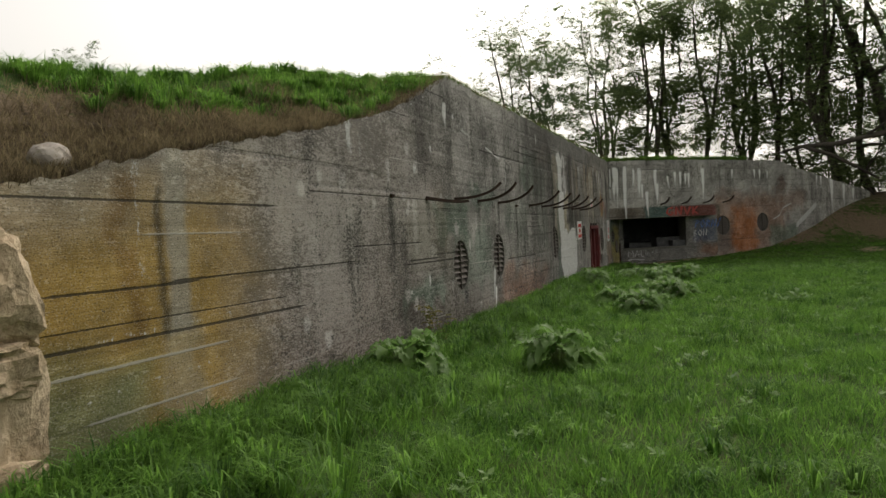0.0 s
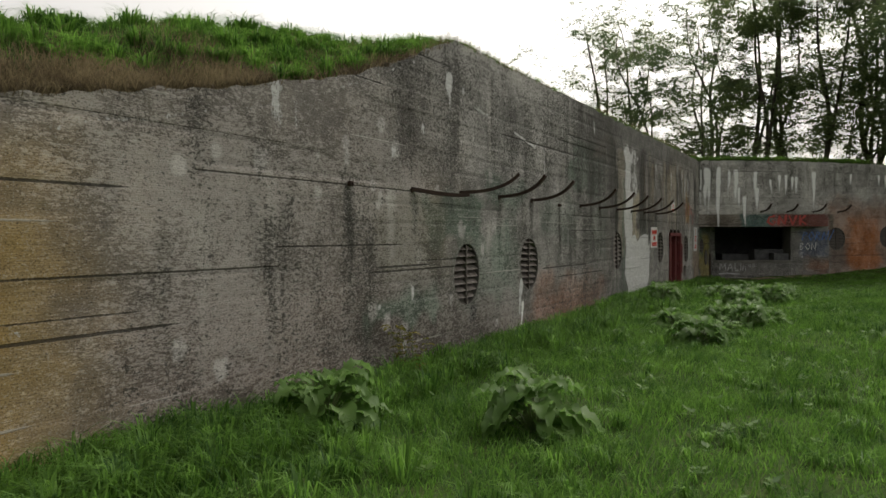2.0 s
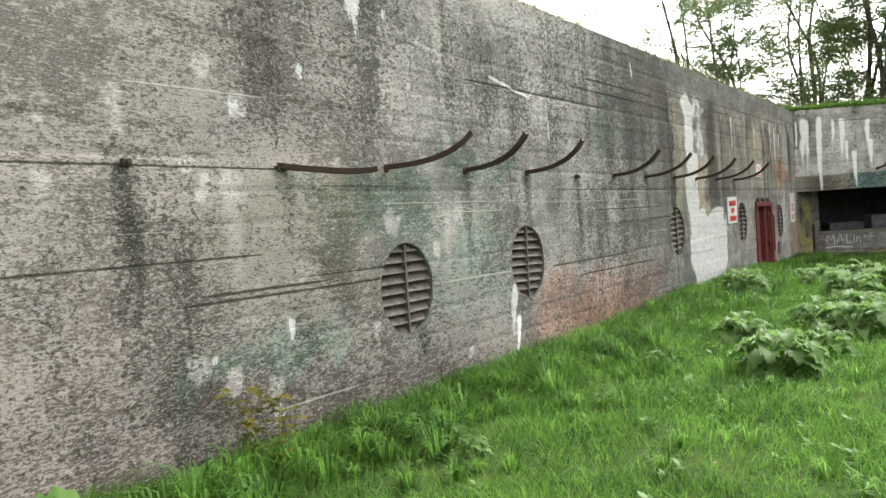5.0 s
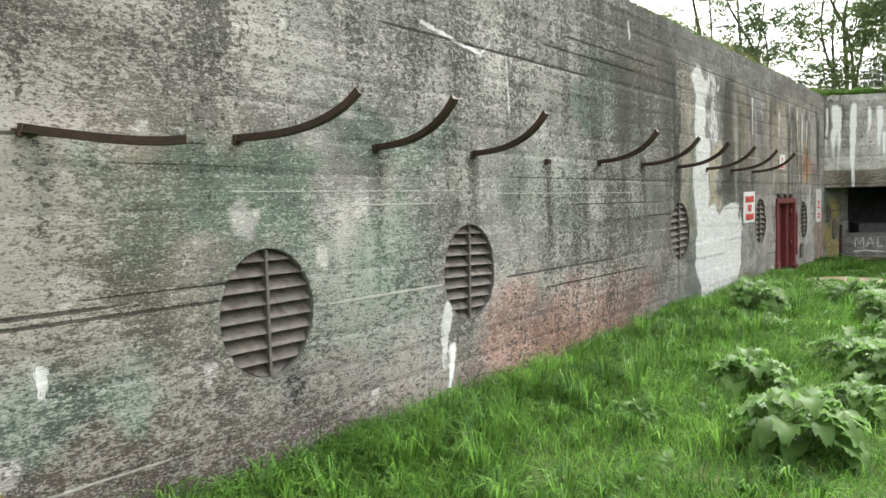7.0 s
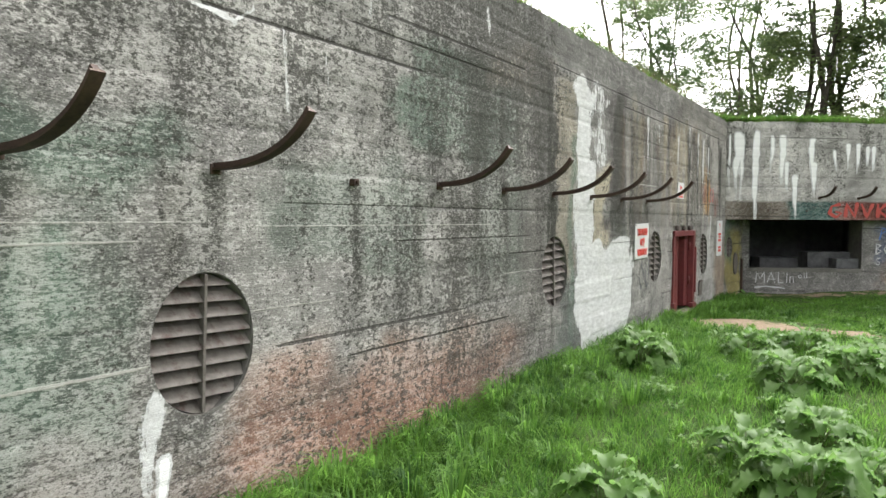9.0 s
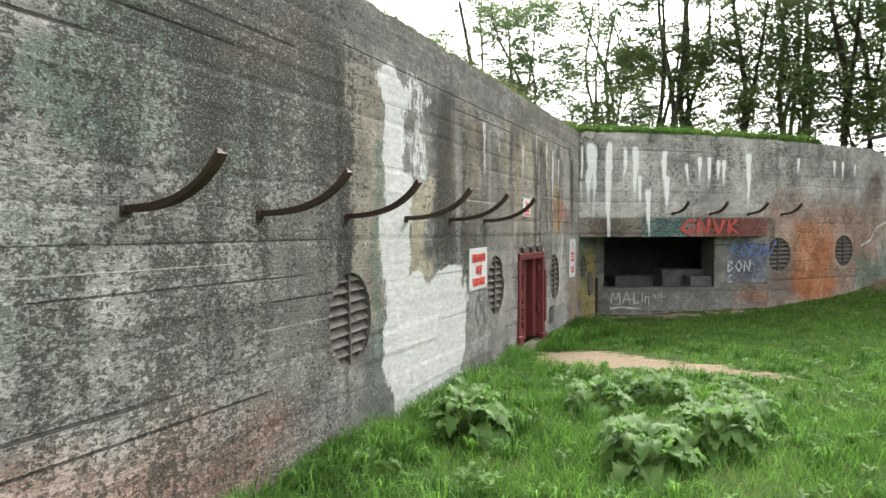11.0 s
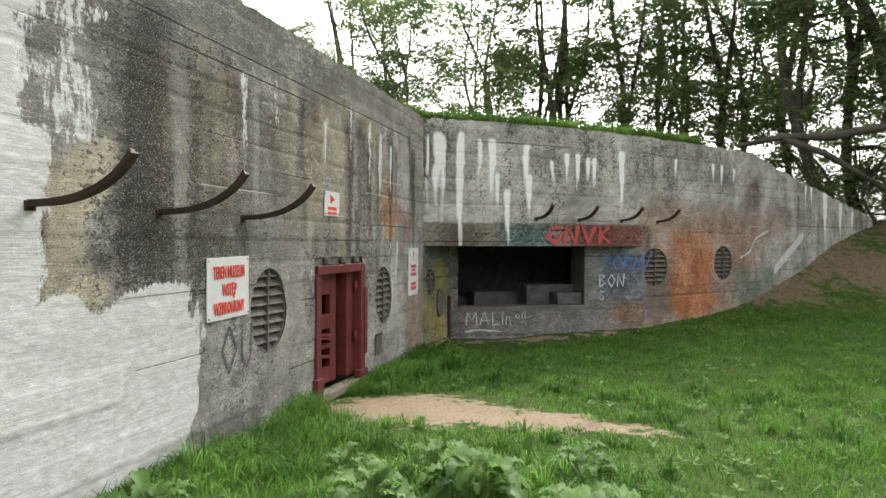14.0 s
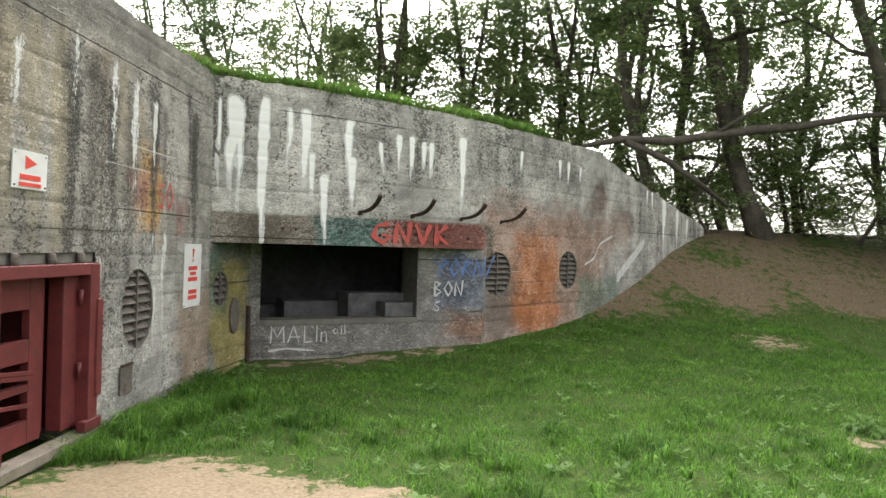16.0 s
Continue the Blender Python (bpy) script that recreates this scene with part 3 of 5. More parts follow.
    black = patch(y, z, 18.87, 19.0, 1.65, 3.15, 0.05, 56, 0.12)
    t = tone_mix(t, 0.85 * black, (0.03, 0.028, 0.024))
    d = 0.42 + 0.35 * vnoise(y, z, 60, 2.3, 1.4) + 0.3 * vnoise(y, z, 61, 0.16, 1.5)
    d += 0.9 * black
    d += 0.5 * patch(y, z, 9.8, 12.0, 2.2, 4.3, 0.5, 40) + 0.35 * patch(y, z, 11.5, 19, 2.6, 4.3, 0.6, 41) + 0.3 * patch(y, z, 16.5, 18.9, 0.2, 4.2, 0.4, 42)
    d += 0.55 * patch(y, z, 20.7, 22.4, 1.6, 3.7, 0.3, 43) - 0.35 * patch(y, z, 18.6, 30, 3.68, 5, 0.06, 48, 0.05) - 0.9 * patch(y, z, 3, 6.4, -1, 2.4, 0.5, 44)
    for i, (a, zt, zb) in enumerate([(9.35, 2.1, 0.9), (10.6, 2.1, 1.5), (13.0, 2.15, 1.4), (14.2, 2.15, 1.5), (18.95, 2.15, 0.3), (18.86, 3.5, 1.7), (18.9, 2.6, 1.6), (15.45, 2.1, 1.0), (22.6, 2.1, 1.2), (17.8, 2.2, 1.2), (20.2, 2.2, 1.0)]):
        k = (1.2 if 18.8 < a < 19 else 0.6) * drip(y, z, a, 0.12, zt, zb, 50 + i)
        d += 0.5 * k
        t = tone_mix(t, np.clip(1.2 * k, 0, 1), (0.045, 0.046, 0.036))
    # runs of damp, rust and lime below the coping, north of the white paint
    for i in range(64):
        a, zt = rs.uniform(20.7, 28.4), rs.uniform(3.2, 3.68)
        k = rs.uniform(0.3, 0.62) * drip(y, z, a, rs.uniform(0.09, 0.3), zt, zt - rs.uniform(0.8, 2.4), 130 + i)
        hue = ((0.055, 0.05, 0.043), (0.36, 0.31, 0.21), (0.065, 0.06, 0.05), (0.34, 0.32, 0.29), (0.15, 0.105, 0.06))[i % 5]
        d += (0.8 if hue[0] < 0.1 else -0.5) * k
        t = tone_mix(t, np.clip(1.1 * k, 0, 1), hue)
    # paler washed runs and stains further south
    for i in range(46):
        a, zt = rs.uniform(6.5, 19.2), rs.uniform(1.6, 3.9)
        k = rs.uniform(0.2, 0.5) * drip(y, z, a, rs.uniform(0.05, 0.16), zt, zt - rs.uniform(0.5, 1.6), 200 + i)
        hue = ((0.09, 0.084, 0.075), (0.35, 0.33, 0.3), (0.12, 0.11, 0.09))[i % 3]
        d += (0.6 if hue[0] < 0.15 else -0.4) * k
        t = tone_mix(t, k, hue)
    li = 0.55 + 0.5 * vnoise(y, z, 70, 0.7, 0.7) + 0.05 * patch(y, z, 6, 10.8, 0, 3.2, 0.6, 45) - 0.6 * patch(y, z, 3, 6, -1, 2.2, 0.5, 46) - 0.2 * smooth(15, 18, y) - 0.3 * patch(y, z, 18.7, 28, -1, 5, 0.3, 57)
    return t, np.stack([w, np.clip(d, 0, 2.0), np.clip(li, 0, 1.2)], 1)


long_holes = [("round", a - Y0, b, GR, OVAL) for a, b in GRILLES] + [("square", DOOR[0] - Y0, DOOR[1] - Y0, DOOR[2], DOOR[3])]
wall_long = wall_mesh("wall_west", 28.6 - Y0, 0.025, -0.5, lambda s: (np.full_like(s, XW), s + Y0), lambda s: (np.ones_like(s), np.zeros_like(s)), lambda s: wall_top(s + Y0), long_holes, paint_long, 11, LONG_SEAMS)
tagged(wall_long, "long weathered concrete bunker wall with board marks and stains", "wall", kind="structure")


# ---- the front wall with the embrasure ----
LINTEL = 1.9
REC0, REC1 = (-2.72, 29.95), (0.93, 31.8)     # recessed lower wall under the lintel
REC_S = 4.95                                   # where the recess runs out into the face
FRONT_GRILLES = [(5.34, 1.46, 0.4), (7.87, 1.52, 0.39)]


def paint_front(s, z):
    # tone raised to make up for the weak light on this face
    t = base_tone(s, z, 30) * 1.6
    t = tone_mix(t, 0.75 * patch(s, z, 4.8, 9.6, -1, 2.6, 0.4, 60, 0.4), (0.26, 0.14, 0.09))
    t = tone_mix(t, 0.95 * patch(s, z, 5.8, 7.4, 0.3, 2.3, 0.25, 61), (0.4, 0.14, 0.045))
    t = tone_mix(t, 0.6 * patch(s, z, 5.0, 11, 2.0, 2.8, 0.3, 62), (0.27, 0.155, 0.11))
    t = tone_mix(t, 0.7 * patch(s, z, 8.95, 9.8, 2.8, 3.4, 0.12, 63), (0.11, 0.05, 0.035))
    t = tone_mix(t, 0.7 * patch(s, z, 8.3, 10.3, 0.4, 1.35, 0.15, 64, 0.1), (0.13, 0.19, 0.14))
    band = patch(s, z, -1, 5.2, 1.7, 2.32, 0.03, 65, 0.015)
    t = tone_mix(t, 0.9 * band, (0.11, 0.085, 0.06))
    t = tone_mix(t, 0.85 * band * patch(s, z, 1.5, 2.75, 1, 3, 0.15, 66), (0.03, 0.11, 0.10))
    t = tone_mix(t, 0.85 * band * patch(s, z, 2.75, 5.0, 1, 3, 0.15, 67), (0.19, 0.055, 0.045))
    t = tone_mix(t, 0.5 * patch(s, z, 4.8, 5.9, 0.3, 1.3, 0.25, 68), (0.13, 0.12, 0.11))
    w = np.zeros_like(s)
    for i, (a, wd, zt, zb, k) in enumerate([(0.07, .06, 3.8, 2.3, .75), (0.24, .17, 3.85, 2.6, 1.0), (0.36, .12, 3.8, 2.35, .8), (0.68, .16, 3.85, 1.9, 1.3), (1.05, .1, 3.8, 2.9, .75), (1.32, .15, 3.8, 2.7, 1.05), (1.42, .1, 3.2, 2.5, .8), (1.63, .13, 2.9, 1.9, .95), (2.03, .15, 3.75, 2.9, .8), (2.1, .13, 3.2, 2.5, 1.0), (2.6, .09, 3.5, 3.1, .75), (2.95, .1, 3.65, 3.2, .95), (3.15, .1, 3.65, 3.05, .95), (3.4, .1, 3.6, 3.2, .85), (3.6, .1, 3.6, 3.1, .95), (4.27, .15, 3.75, 2.7, 1.25), (6.0, .1, 3.75, 3.4, .75), (7.4, .12, 3.75, 3.4, .7), (7.75, .12, 3.75, 3.35, .75), (8.3, .1, 3.7, 3.4, .6), (13.15, .26, 3.4, 2.2, 1.2), (14.2, .22, 3.1, 2.3, 1.1), (15, .2, 2.9, 2.4, 1.0), (12.3, .14, 3.5, 3.1, .9), (12.0, .1, 3.5, 3.1, .8)]):
        w = np.maximum(w, 2.1 * k * drip(s, z, a, wd * 0.8, zt, zb - 0.15, 100 + i))
    w = np.maximum(w, 0.9 * (1 - smooth(0.05, 0.2, np.abs(z - (1.42 + 0.58 * (s - 10.5))))) * smooth(10.1, 10.4, s) * (1 - smooth(11.7, 12.0, s)))
    w = np.maximum(w, 0.7 * (1 - smooth(0.01, 0.05, np.abs(z - (1.75 + 0.3 * (s - 9.0) + 0.25 * smooth(9.0, 9.4, s))))) * smooth(8.5, 8.7, s) * (1 - smooth(9.9, 10.1, s)))
    d = 0.26 + 0.3 * vnoise(s, z, 80, 2.0, 1.2) + 0.3 * vnoise(s, z, 81, 0.15, 1.3) + 0.4 * patch(s, z, -1, 8, 3.0, 4.2, 0.4, 82) - 0.25 * patch(s, z, 5, 12, -1, 2.4, 0.4, 83)
    d += 0.4 * patch(s, z, 11.5, 16, 1, 4, 0.5, 84)
    li = 0.36 + 0.5 * vnoise(s, z, 90, 0.7, 0.7)
    return t, np.stack([w, np.clip(d, 0, 1.2), np.clip(li, 0, 1.1)], 1)


front_holes = [("round", a, b, c, 1.0) for a, b, c in FRONT_GRILLES] + [("square", -0.2, REC_S, -1.0, LINTEL)]
wall_front = wall_mesh("wall_north", FRONT_LEN, 0.04, -0.5, front_at, front_normal, front_top, front_holes, paint_front, 31)
tagged(wall_front, "concrete bunker front with white drips and rusty orange stains", "wall", kind="structure")

# recessed lower wall, its left cheek and the lintel soffit
SLOT = (0.16, 2.78, 0.72)            # from, to along the recess; sill height
RLEN = math.hypot(REC1[0] - REC0[0], REC1[1] - REC0[1])
RDX, RDY = (REC1[0] - REC0[0]) / RLEN, (REC1[1] - REC0[1]) / RLEN


def paint_recess(s, z):
    # half the front's tone: shade under the lintel put into the colour
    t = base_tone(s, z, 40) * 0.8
    t = tone_mix(t, 0.7 * patch(s, z, 3.2, 4.1, 0.9, 1.8, 0.15, 86), (0.06, 0.085, 0.15))
    t = tone_mix(t, 0.6 * patch(s, z, 3.2, 4.6, 0.2, 0.8, 0.25, 87), (0.3, 0.12, 0.05))
    d = 0.35 + 0.4 * vnoise(s, z, 88, 0.8, 0.8)
    return t, np.stack([0 * s, np.clip(d, 0, 1), 0.3 + 0 * s], 1)


def paint_cheek(s, z):
    # tone lowered like the recess, lintel shade in the colour; stains on top
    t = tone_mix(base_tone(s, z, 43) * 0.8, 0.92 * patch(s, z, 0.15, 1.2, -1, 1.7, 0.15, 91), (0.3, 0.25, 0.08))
    t = tone_mix(t, 0.6 * patch(s, z, -1, 0.5, 0.9, 1.9, 0.1, 92), (0.04, 0.11, 0.07))
    d = 0.3 + 0.4 * vnoise(s, z, 93, 0.5, 0.8)
    return t, np.stack([0 * s, np.clip(d, 0, 1), 0.2 + 0 * s], 1)


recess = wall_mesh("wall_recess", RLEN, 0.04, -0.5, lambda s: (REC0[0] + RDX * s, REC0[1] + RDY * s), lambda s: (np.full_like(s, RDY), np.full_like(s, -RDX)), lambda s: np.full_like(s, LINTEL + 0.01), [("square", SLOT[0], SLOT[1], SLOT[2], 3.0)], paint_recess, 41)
tagged(recess, "dark recessed concrete wall below the lintel with graffiti", "wall", kind="structure")
CLEN = math.hypot(REC0[0] - CORNER[0], REC0[1] - CORNER[1])
CDX, CDY = (REC0[0] - CORNER[0]) / CLEN, (REC0[1] - CORNER[1]) / CLEN
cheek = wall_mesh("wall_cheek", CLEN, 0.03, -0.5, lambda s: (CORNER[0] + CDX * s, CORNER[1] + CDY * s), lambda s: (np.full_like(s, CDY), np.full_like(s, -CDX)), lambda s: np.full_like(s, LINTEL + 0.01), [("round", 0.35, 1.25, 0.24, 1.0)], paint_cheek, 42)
tagged(cheek, "side of the recess with yellow-green stains", "wall", kind="structure")

bm = bmesh.new()
ring = [(float(front_at(q)[0]), float(front_at(q)[1])) for q in np.linspace(0.02, REC_S, 12)] + [(1.5, 36.0), (-6.5, 36.0), (-6.5, 28.6)]
lo, hi = [[bm.verts.new((a, b, zz)) for a, b in ring] for zz in (LINTEL, LINTEL + 0.3)]
bm.faces.new(lo[::-1])
bm.faces.new(hi)
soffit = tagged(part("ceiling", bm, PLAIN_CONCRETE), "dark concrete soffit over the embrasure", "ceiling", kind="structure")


def local(px, py, dx, dy):
    """Frame with x along (dx, dy), y outwards to the yard, z up."""
    return Matrix(((dx, dy, 0, px), (dy, -dx, 0, py), (0, 0, 1, 0), (0, 0, 0, 1)))


RM = local(REC0[0], REC0[1], RDX, RDY)
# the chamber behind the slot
for nm, b, mat in (("floor_chamber", (-0.8, 4.4, -3.6, -0.36, 0.2, 0.42), CHAMBER_GREY), ("wall_chamber_back", (-0.9, 4.5, -3.9, -3.6, 0.2, 1.86), CHAMBER_GREY), ("wall_chamber_west", (-1.1, -0.8, -3.9, -0.3, 0.2, 1.86), CHAMBER_GREY), ("wall_chamber_east", (3.9, 4.2, -3.9, -0.3, 0.2, 1.86), CHAMBER_GREY)):
    tagged(box_part(nm, None, mat, *b, 0.0, "", RM), "dark grey concrete inside the embrasure", "chamber", kind="structure")
tagged(box_part("sill", None, PLAIN_CONCRETE, SLOT[0] - 0.05, SLOT[1] + 0.02, -0.4, 0.012, SLOT[2] - 0.09, SLOT[2], 0.012, "", RM), "worn concrete sill of the embrasure", "sill", kind="structure")
tagged(box_part("trim_slot_jamb", None, PLAIN_CONCRETE, SLOT[1] + 0.002, SLOT[1] + 0.3, -0.7, -0.012, SLOT[2] - 0.2, LINTEL, 0.0, "", RM), "thick concrete jamb of the embrasure", "jamb", kind="structure")
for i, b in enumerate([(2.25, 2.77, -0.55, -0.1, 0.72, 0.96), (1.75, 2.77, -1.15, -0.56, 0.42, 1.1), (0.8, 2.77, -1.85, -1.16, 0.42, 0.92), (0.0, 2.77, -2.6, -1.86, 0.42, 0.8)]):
    tagged(box_part("concrete_step", None, CHAMBER_GREY, *b, 0.02, "", RM), "dark grey stepped concrete block inside the embrasure", "step", "blocks in the embrasure")


# ---- wall thickness behind the faces, tops ----
def cap(name, pts, thick, z_bottom, label):
    """The mass of a wall behind its face: pts are (x, y, z top, nx, ny)."""
    bm = bmesh.new()
    rows = []
    for x, y, z, nx, ny in pts:
        rows.append([bm.verts.new((x - nx * a, y - ny * a, b)) for a, b in ((0.012, z - 0.02), (thick, z - 0.02), (thick, z_bottom))])
    for r0, r1 in zip(rows, rows[1:]):
        for k in range(2):
            bm.faces.new((r0[k], r0[k + 1], r1[k + 1], r1[k]))
    return tagged(part(name, bm, PLAIN_CONCRETE), label, "wall", kind="structure")


cap("wall_west_mass", [(XW, y, float(wall_top(y)), 1, 0) for y in np.linspace(Y0, 28.6, 60)], 0.7, -0.5, "rough concrete mass behind the long wall")
cap("wall_north_mass", [(*map(float, front_at(q)), float(front_top(q)), *map(float, front_normal(q))) for q in np.linspace(0, FRONT_LEN, 40)], 0.7, 1.9, "rough concrete mass behind the front wall")


# ---- ground ----
def grid_sheet(name, xs, ys, zfun, mfun, material):
    X, Y = np.meshgrid(xs, ys, indexing="ij")
    Z = zfun(X, Y)
    V = np.stack([X, Y, Z], -1).reshape(-1, 3)
    idx = np.arange(X.size).reshape(X.shape)
    F = np.stack([idx[:-1, :-1], idx[1:, :-1], idx[1:, 1:], idx[:-1, 1:]], -1).reshape(-1, 4)
    return new(name, from_arrays(name, V, F, material, True, {"marks": mfun(X.ravel(), Y.ravel())}))


def soil(x, y):
    """Bare sand at the door and worn spots; brown earth on the bank."""
    e = lambda cx, cy, rx, ry: np.exp(-(((x - cx) / rx) ** 2 + ((y - cy) / ry) ** 2) * 1.2)
    sand = 1.15 * e(-1.75, 24.35, 1.3, 0.85) + 0.75 * e(-0.3, 24.1, 0.9, 0.45) + 0.55 * e(0.7, 23.95, 0.7, 0.3) + 0.6 * e(6.6, 33.2, 0.8, 0.9) + 0.6 * e(4.8, 26.6, 0.8, 0.5)
    sand = sand + 0.6 * np.exp(-(((y - 29.75 - 0.55 * (x + 2.4)) / 0.3) ** 2)) * ((x > -2.6) & (x < 0.4))
    q = y - 0.22 * (np.clip(x, -4, 14) - 3)
    earth = smooth(33.2, 35.8, q) * (0.62 + 0.35 * vnoise(x, y, 12, 1.5, 1.5))
    return np.stack([sand, earth, 0 * x], 1)


xs = np.unique(np.concatenate([np.linspace(-600, -20, 12), np.linspace(-20, -3.2, 18), np.linspace(-3.2, 9, 120), np.linspace(9, 30, 36), np.linspace(30, 600, 14)]))
ys = np.unique(np.concatenate([np.linspace(-600, -8, 12), np.linspace(-8, 0, 20), np.linspace(0, 34, 300), np.linspace(34, 60, 60), np.linspace(60, 900, 20)]))
ground = grid_sheet("ground", xs, ys, ground_z, soil, GROUND)
tagged(ground, "green lawn with worn sandy patches and a bare bank", "ground", kind="structure")


# ---- earth mound over the bunker ----
S_ALL = 28.6 - Y0 + FRONT_LEN


def mound_frame(s):
    """Place, outward normal and wall top at the arc length s along both walls."""
    s = np.asarray(s, float)
    la = 28.6 - Y0
    fx, fy = front_at(np.clip(s - la, 0, FRONT_LEN))
    nx, ny = front_normal(np.clip(s - la, 0, FRONT_LEN))
    on = s < la
    k = smooth(la - 1.0, la + 0.8, s)
    nx, ny = (1 - k) + k * nx, k * ny
    return np.where(on, XW, fx), np.where(on, s + Y0, fy), nx, ny, np.where(on, wall_top(s + Y0), front_top(s - la))


def mound_z(s, d):
    x, y, nx, ny, top = mound_frame(s)
    crest = np.interp(s, [0, 3, 6, 8.5, 12, 24, 30, 36, S_ALL], [2.9, 3.25, 3.9, 4.2, 4.2, 4.1, 4.1, 4.0, 3.1])
    z = top - 0.05 + (crest - top + 0.05) * smooth(-0.2, 1.7, d)
    z = z + smooth(0.15, 1.0, d) * (0.07 * vnoise(s, d, 14, 0.8, 0.8) + 0.04 * vnoise(s, d, 15, 0.25, 0.25))
    return z - (z - 2.6) * smooth(7, 16, d)


def mound_point(s, d):
    x, y, nx, ny, top = mound_frame(s)
    return np.stack([x - nx * d, y - ny * d, mound_z(s, d)], -1)


ds = np.concatenate([np.linspace(0.02, 3, 50), np.linspace(3.3, 17, 24)])
Sm, Dm = np.meshgrid(np.linspace(0, S_ALL, 330), ds, indexing="ij")
V = mound_point(Sm, Dm).reshape(-1, 3)
idx = np.arange(Sm.size).reshape(Sm.shape)
F = np.stack([idx[:-1, :-1], idx[:-1, 1:], idx[1:, 1:], idx[1:, :-1]], -1).reshape(-1, 4)
sm, dm = Sm.ravel(), Dm.ravel()
bare = np.maximum(0.95 * (1 - smooth(0.3, 0.7, dm + 0.3 * vnoise(sm, dm, 16, 0.7, 0.7) + 0.03 * sm)) * (sm < 9), 1.1 * np.exp(-((sm - 0.8) / 2.2) ** 2 - ((dm - 0.5) / 0.8) ** 2))
mound = new("roof_mound", from_arrays("roof_mound", V, F, GROUND, True, {"marks": np.stack([0 * sm, bare, 0 * sm], 1)}))
tagged(mound, "grass-grown earth mound over the bunker roof", "mound", kind="structure")

# ---- louvred grilles ----
def grille(name, radius, slats, label):
    """A round louvred vent: x along the wall, y outwards."""
    g = empty(name)
    bm = bmesh.new()
    n = 40
    for r0, r1, y0, y1 in ((radius + 0.02, radius - 0.006, -0.012, -0.22),):
        rings = [[bm.verts.new((r * math.cos(k * math.tau / n), y, r * math.sin(k * math.tau / n))) for k in range(n)] for r, y in ((r0, y0), (r1, y0), (r1, y1), (r0, y1))]
        for i in range(4):
            a, b = rings[i], rings[(i + 1) % 4]
            for k in range(n):
                bm.faces.new((a[k], a[(k + 1) % n], b[(k + 1) % n], b[k])).smooth = False
    part("vent_ring", bm, PLAIN_CONCRETE, g, "chipped concrete rim")
    bm = bmesh.new()
    # near-black disc: the vent's unlit depth put into the colour
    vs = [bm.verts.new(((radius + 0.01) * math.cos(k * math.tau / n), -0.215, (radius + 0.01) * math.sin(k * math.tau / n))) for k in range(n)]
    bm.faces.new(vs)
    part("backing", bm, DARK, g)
    for i in range(slats):
        z = radius * (-1 + (2 * i + 1) / slats)
        half = math.sqrt(max(radius ** 2 - z ** 2, 0.0)) - 0.014
        if half < 0.06:
            continue
        bm = bmesh.new()
        prof = [(-0.105, 0.052), (-0.06, 0.018), (-0.02, -0.024), (-0.012, -0.036), (-0.02, -0.04), (-0.07, 0.006), (-0.112, 0.046)]
        ends = []
        for sx in (-1, 1):
            hh = [math.sqrt(max((radius - 0.012) ** 2 - (z + q) ** 2, 0.0004)) for _, q in prof]
            ends.append([bm.verts.new((sx * min(half + 0.03, h), p, z + q)) for (p, q), h in zip(prof, hh)])
        m = len(prof)
        for k in range(m):
            bm.faces.new((ends[0][k], ends[0][(k + 1) % m], ends[1][(k + 1) % m], ends[1][k]))
        bm.faces.new(ends[0][::-1])
        bm.faces.new(ends[1])
        bmesh.ops.recalc_face_normals(bm, faces=bm.faces)
        part("slat", bm, LOUVRE, g)
    box_part("centre_bar", g, LOUVRE, -0.012, 0.012, -0.05, -0.004, -radius + 0.012, radius - 0.012, 0.003)
    return tagged(g, label, "vent grille", "louvred vents")


AM = local(XW, 0.0, 0.0, 1.0)          # long wall: x along it, y towards the yard
base_grille = grille("vent_grille", GR, 9, "round rusty louvred vent set in the concrete wall")
for i, (gy, gz) in enumerate(GRILLES):
    m = AM @ pose(gy, 0, gz, 0, (0, 2, -2, 1, 0)[i], 0) @ Matrix.Diagonal((OVAL, 1, 1, 1))
    if i == 0:
        base_grille.matrix_world = m
    else:
        copy_thing(base_grille, m).matrix_basis = m
for gs, gz, gr in FRONT_GRILLES:
    x, y = front_at(gs)
    nx, ny = front_normal(gs)
    m = local(float(x), float(y), -float(ny), float(nx))
    g = grille("vent_grille", gr, 8, "round rusty louvred vent in the orange-stained front")
    g.matrix_world = m @ pose(0, 0.0, gz)
g = grille("vent_grille", 0.24, 5, "small louvred vent in the dark recess")
g.matrix_world = local(CORNER[0], CORNER[1], CDX, CDY) @ pose(0.35, 0, 1.25)


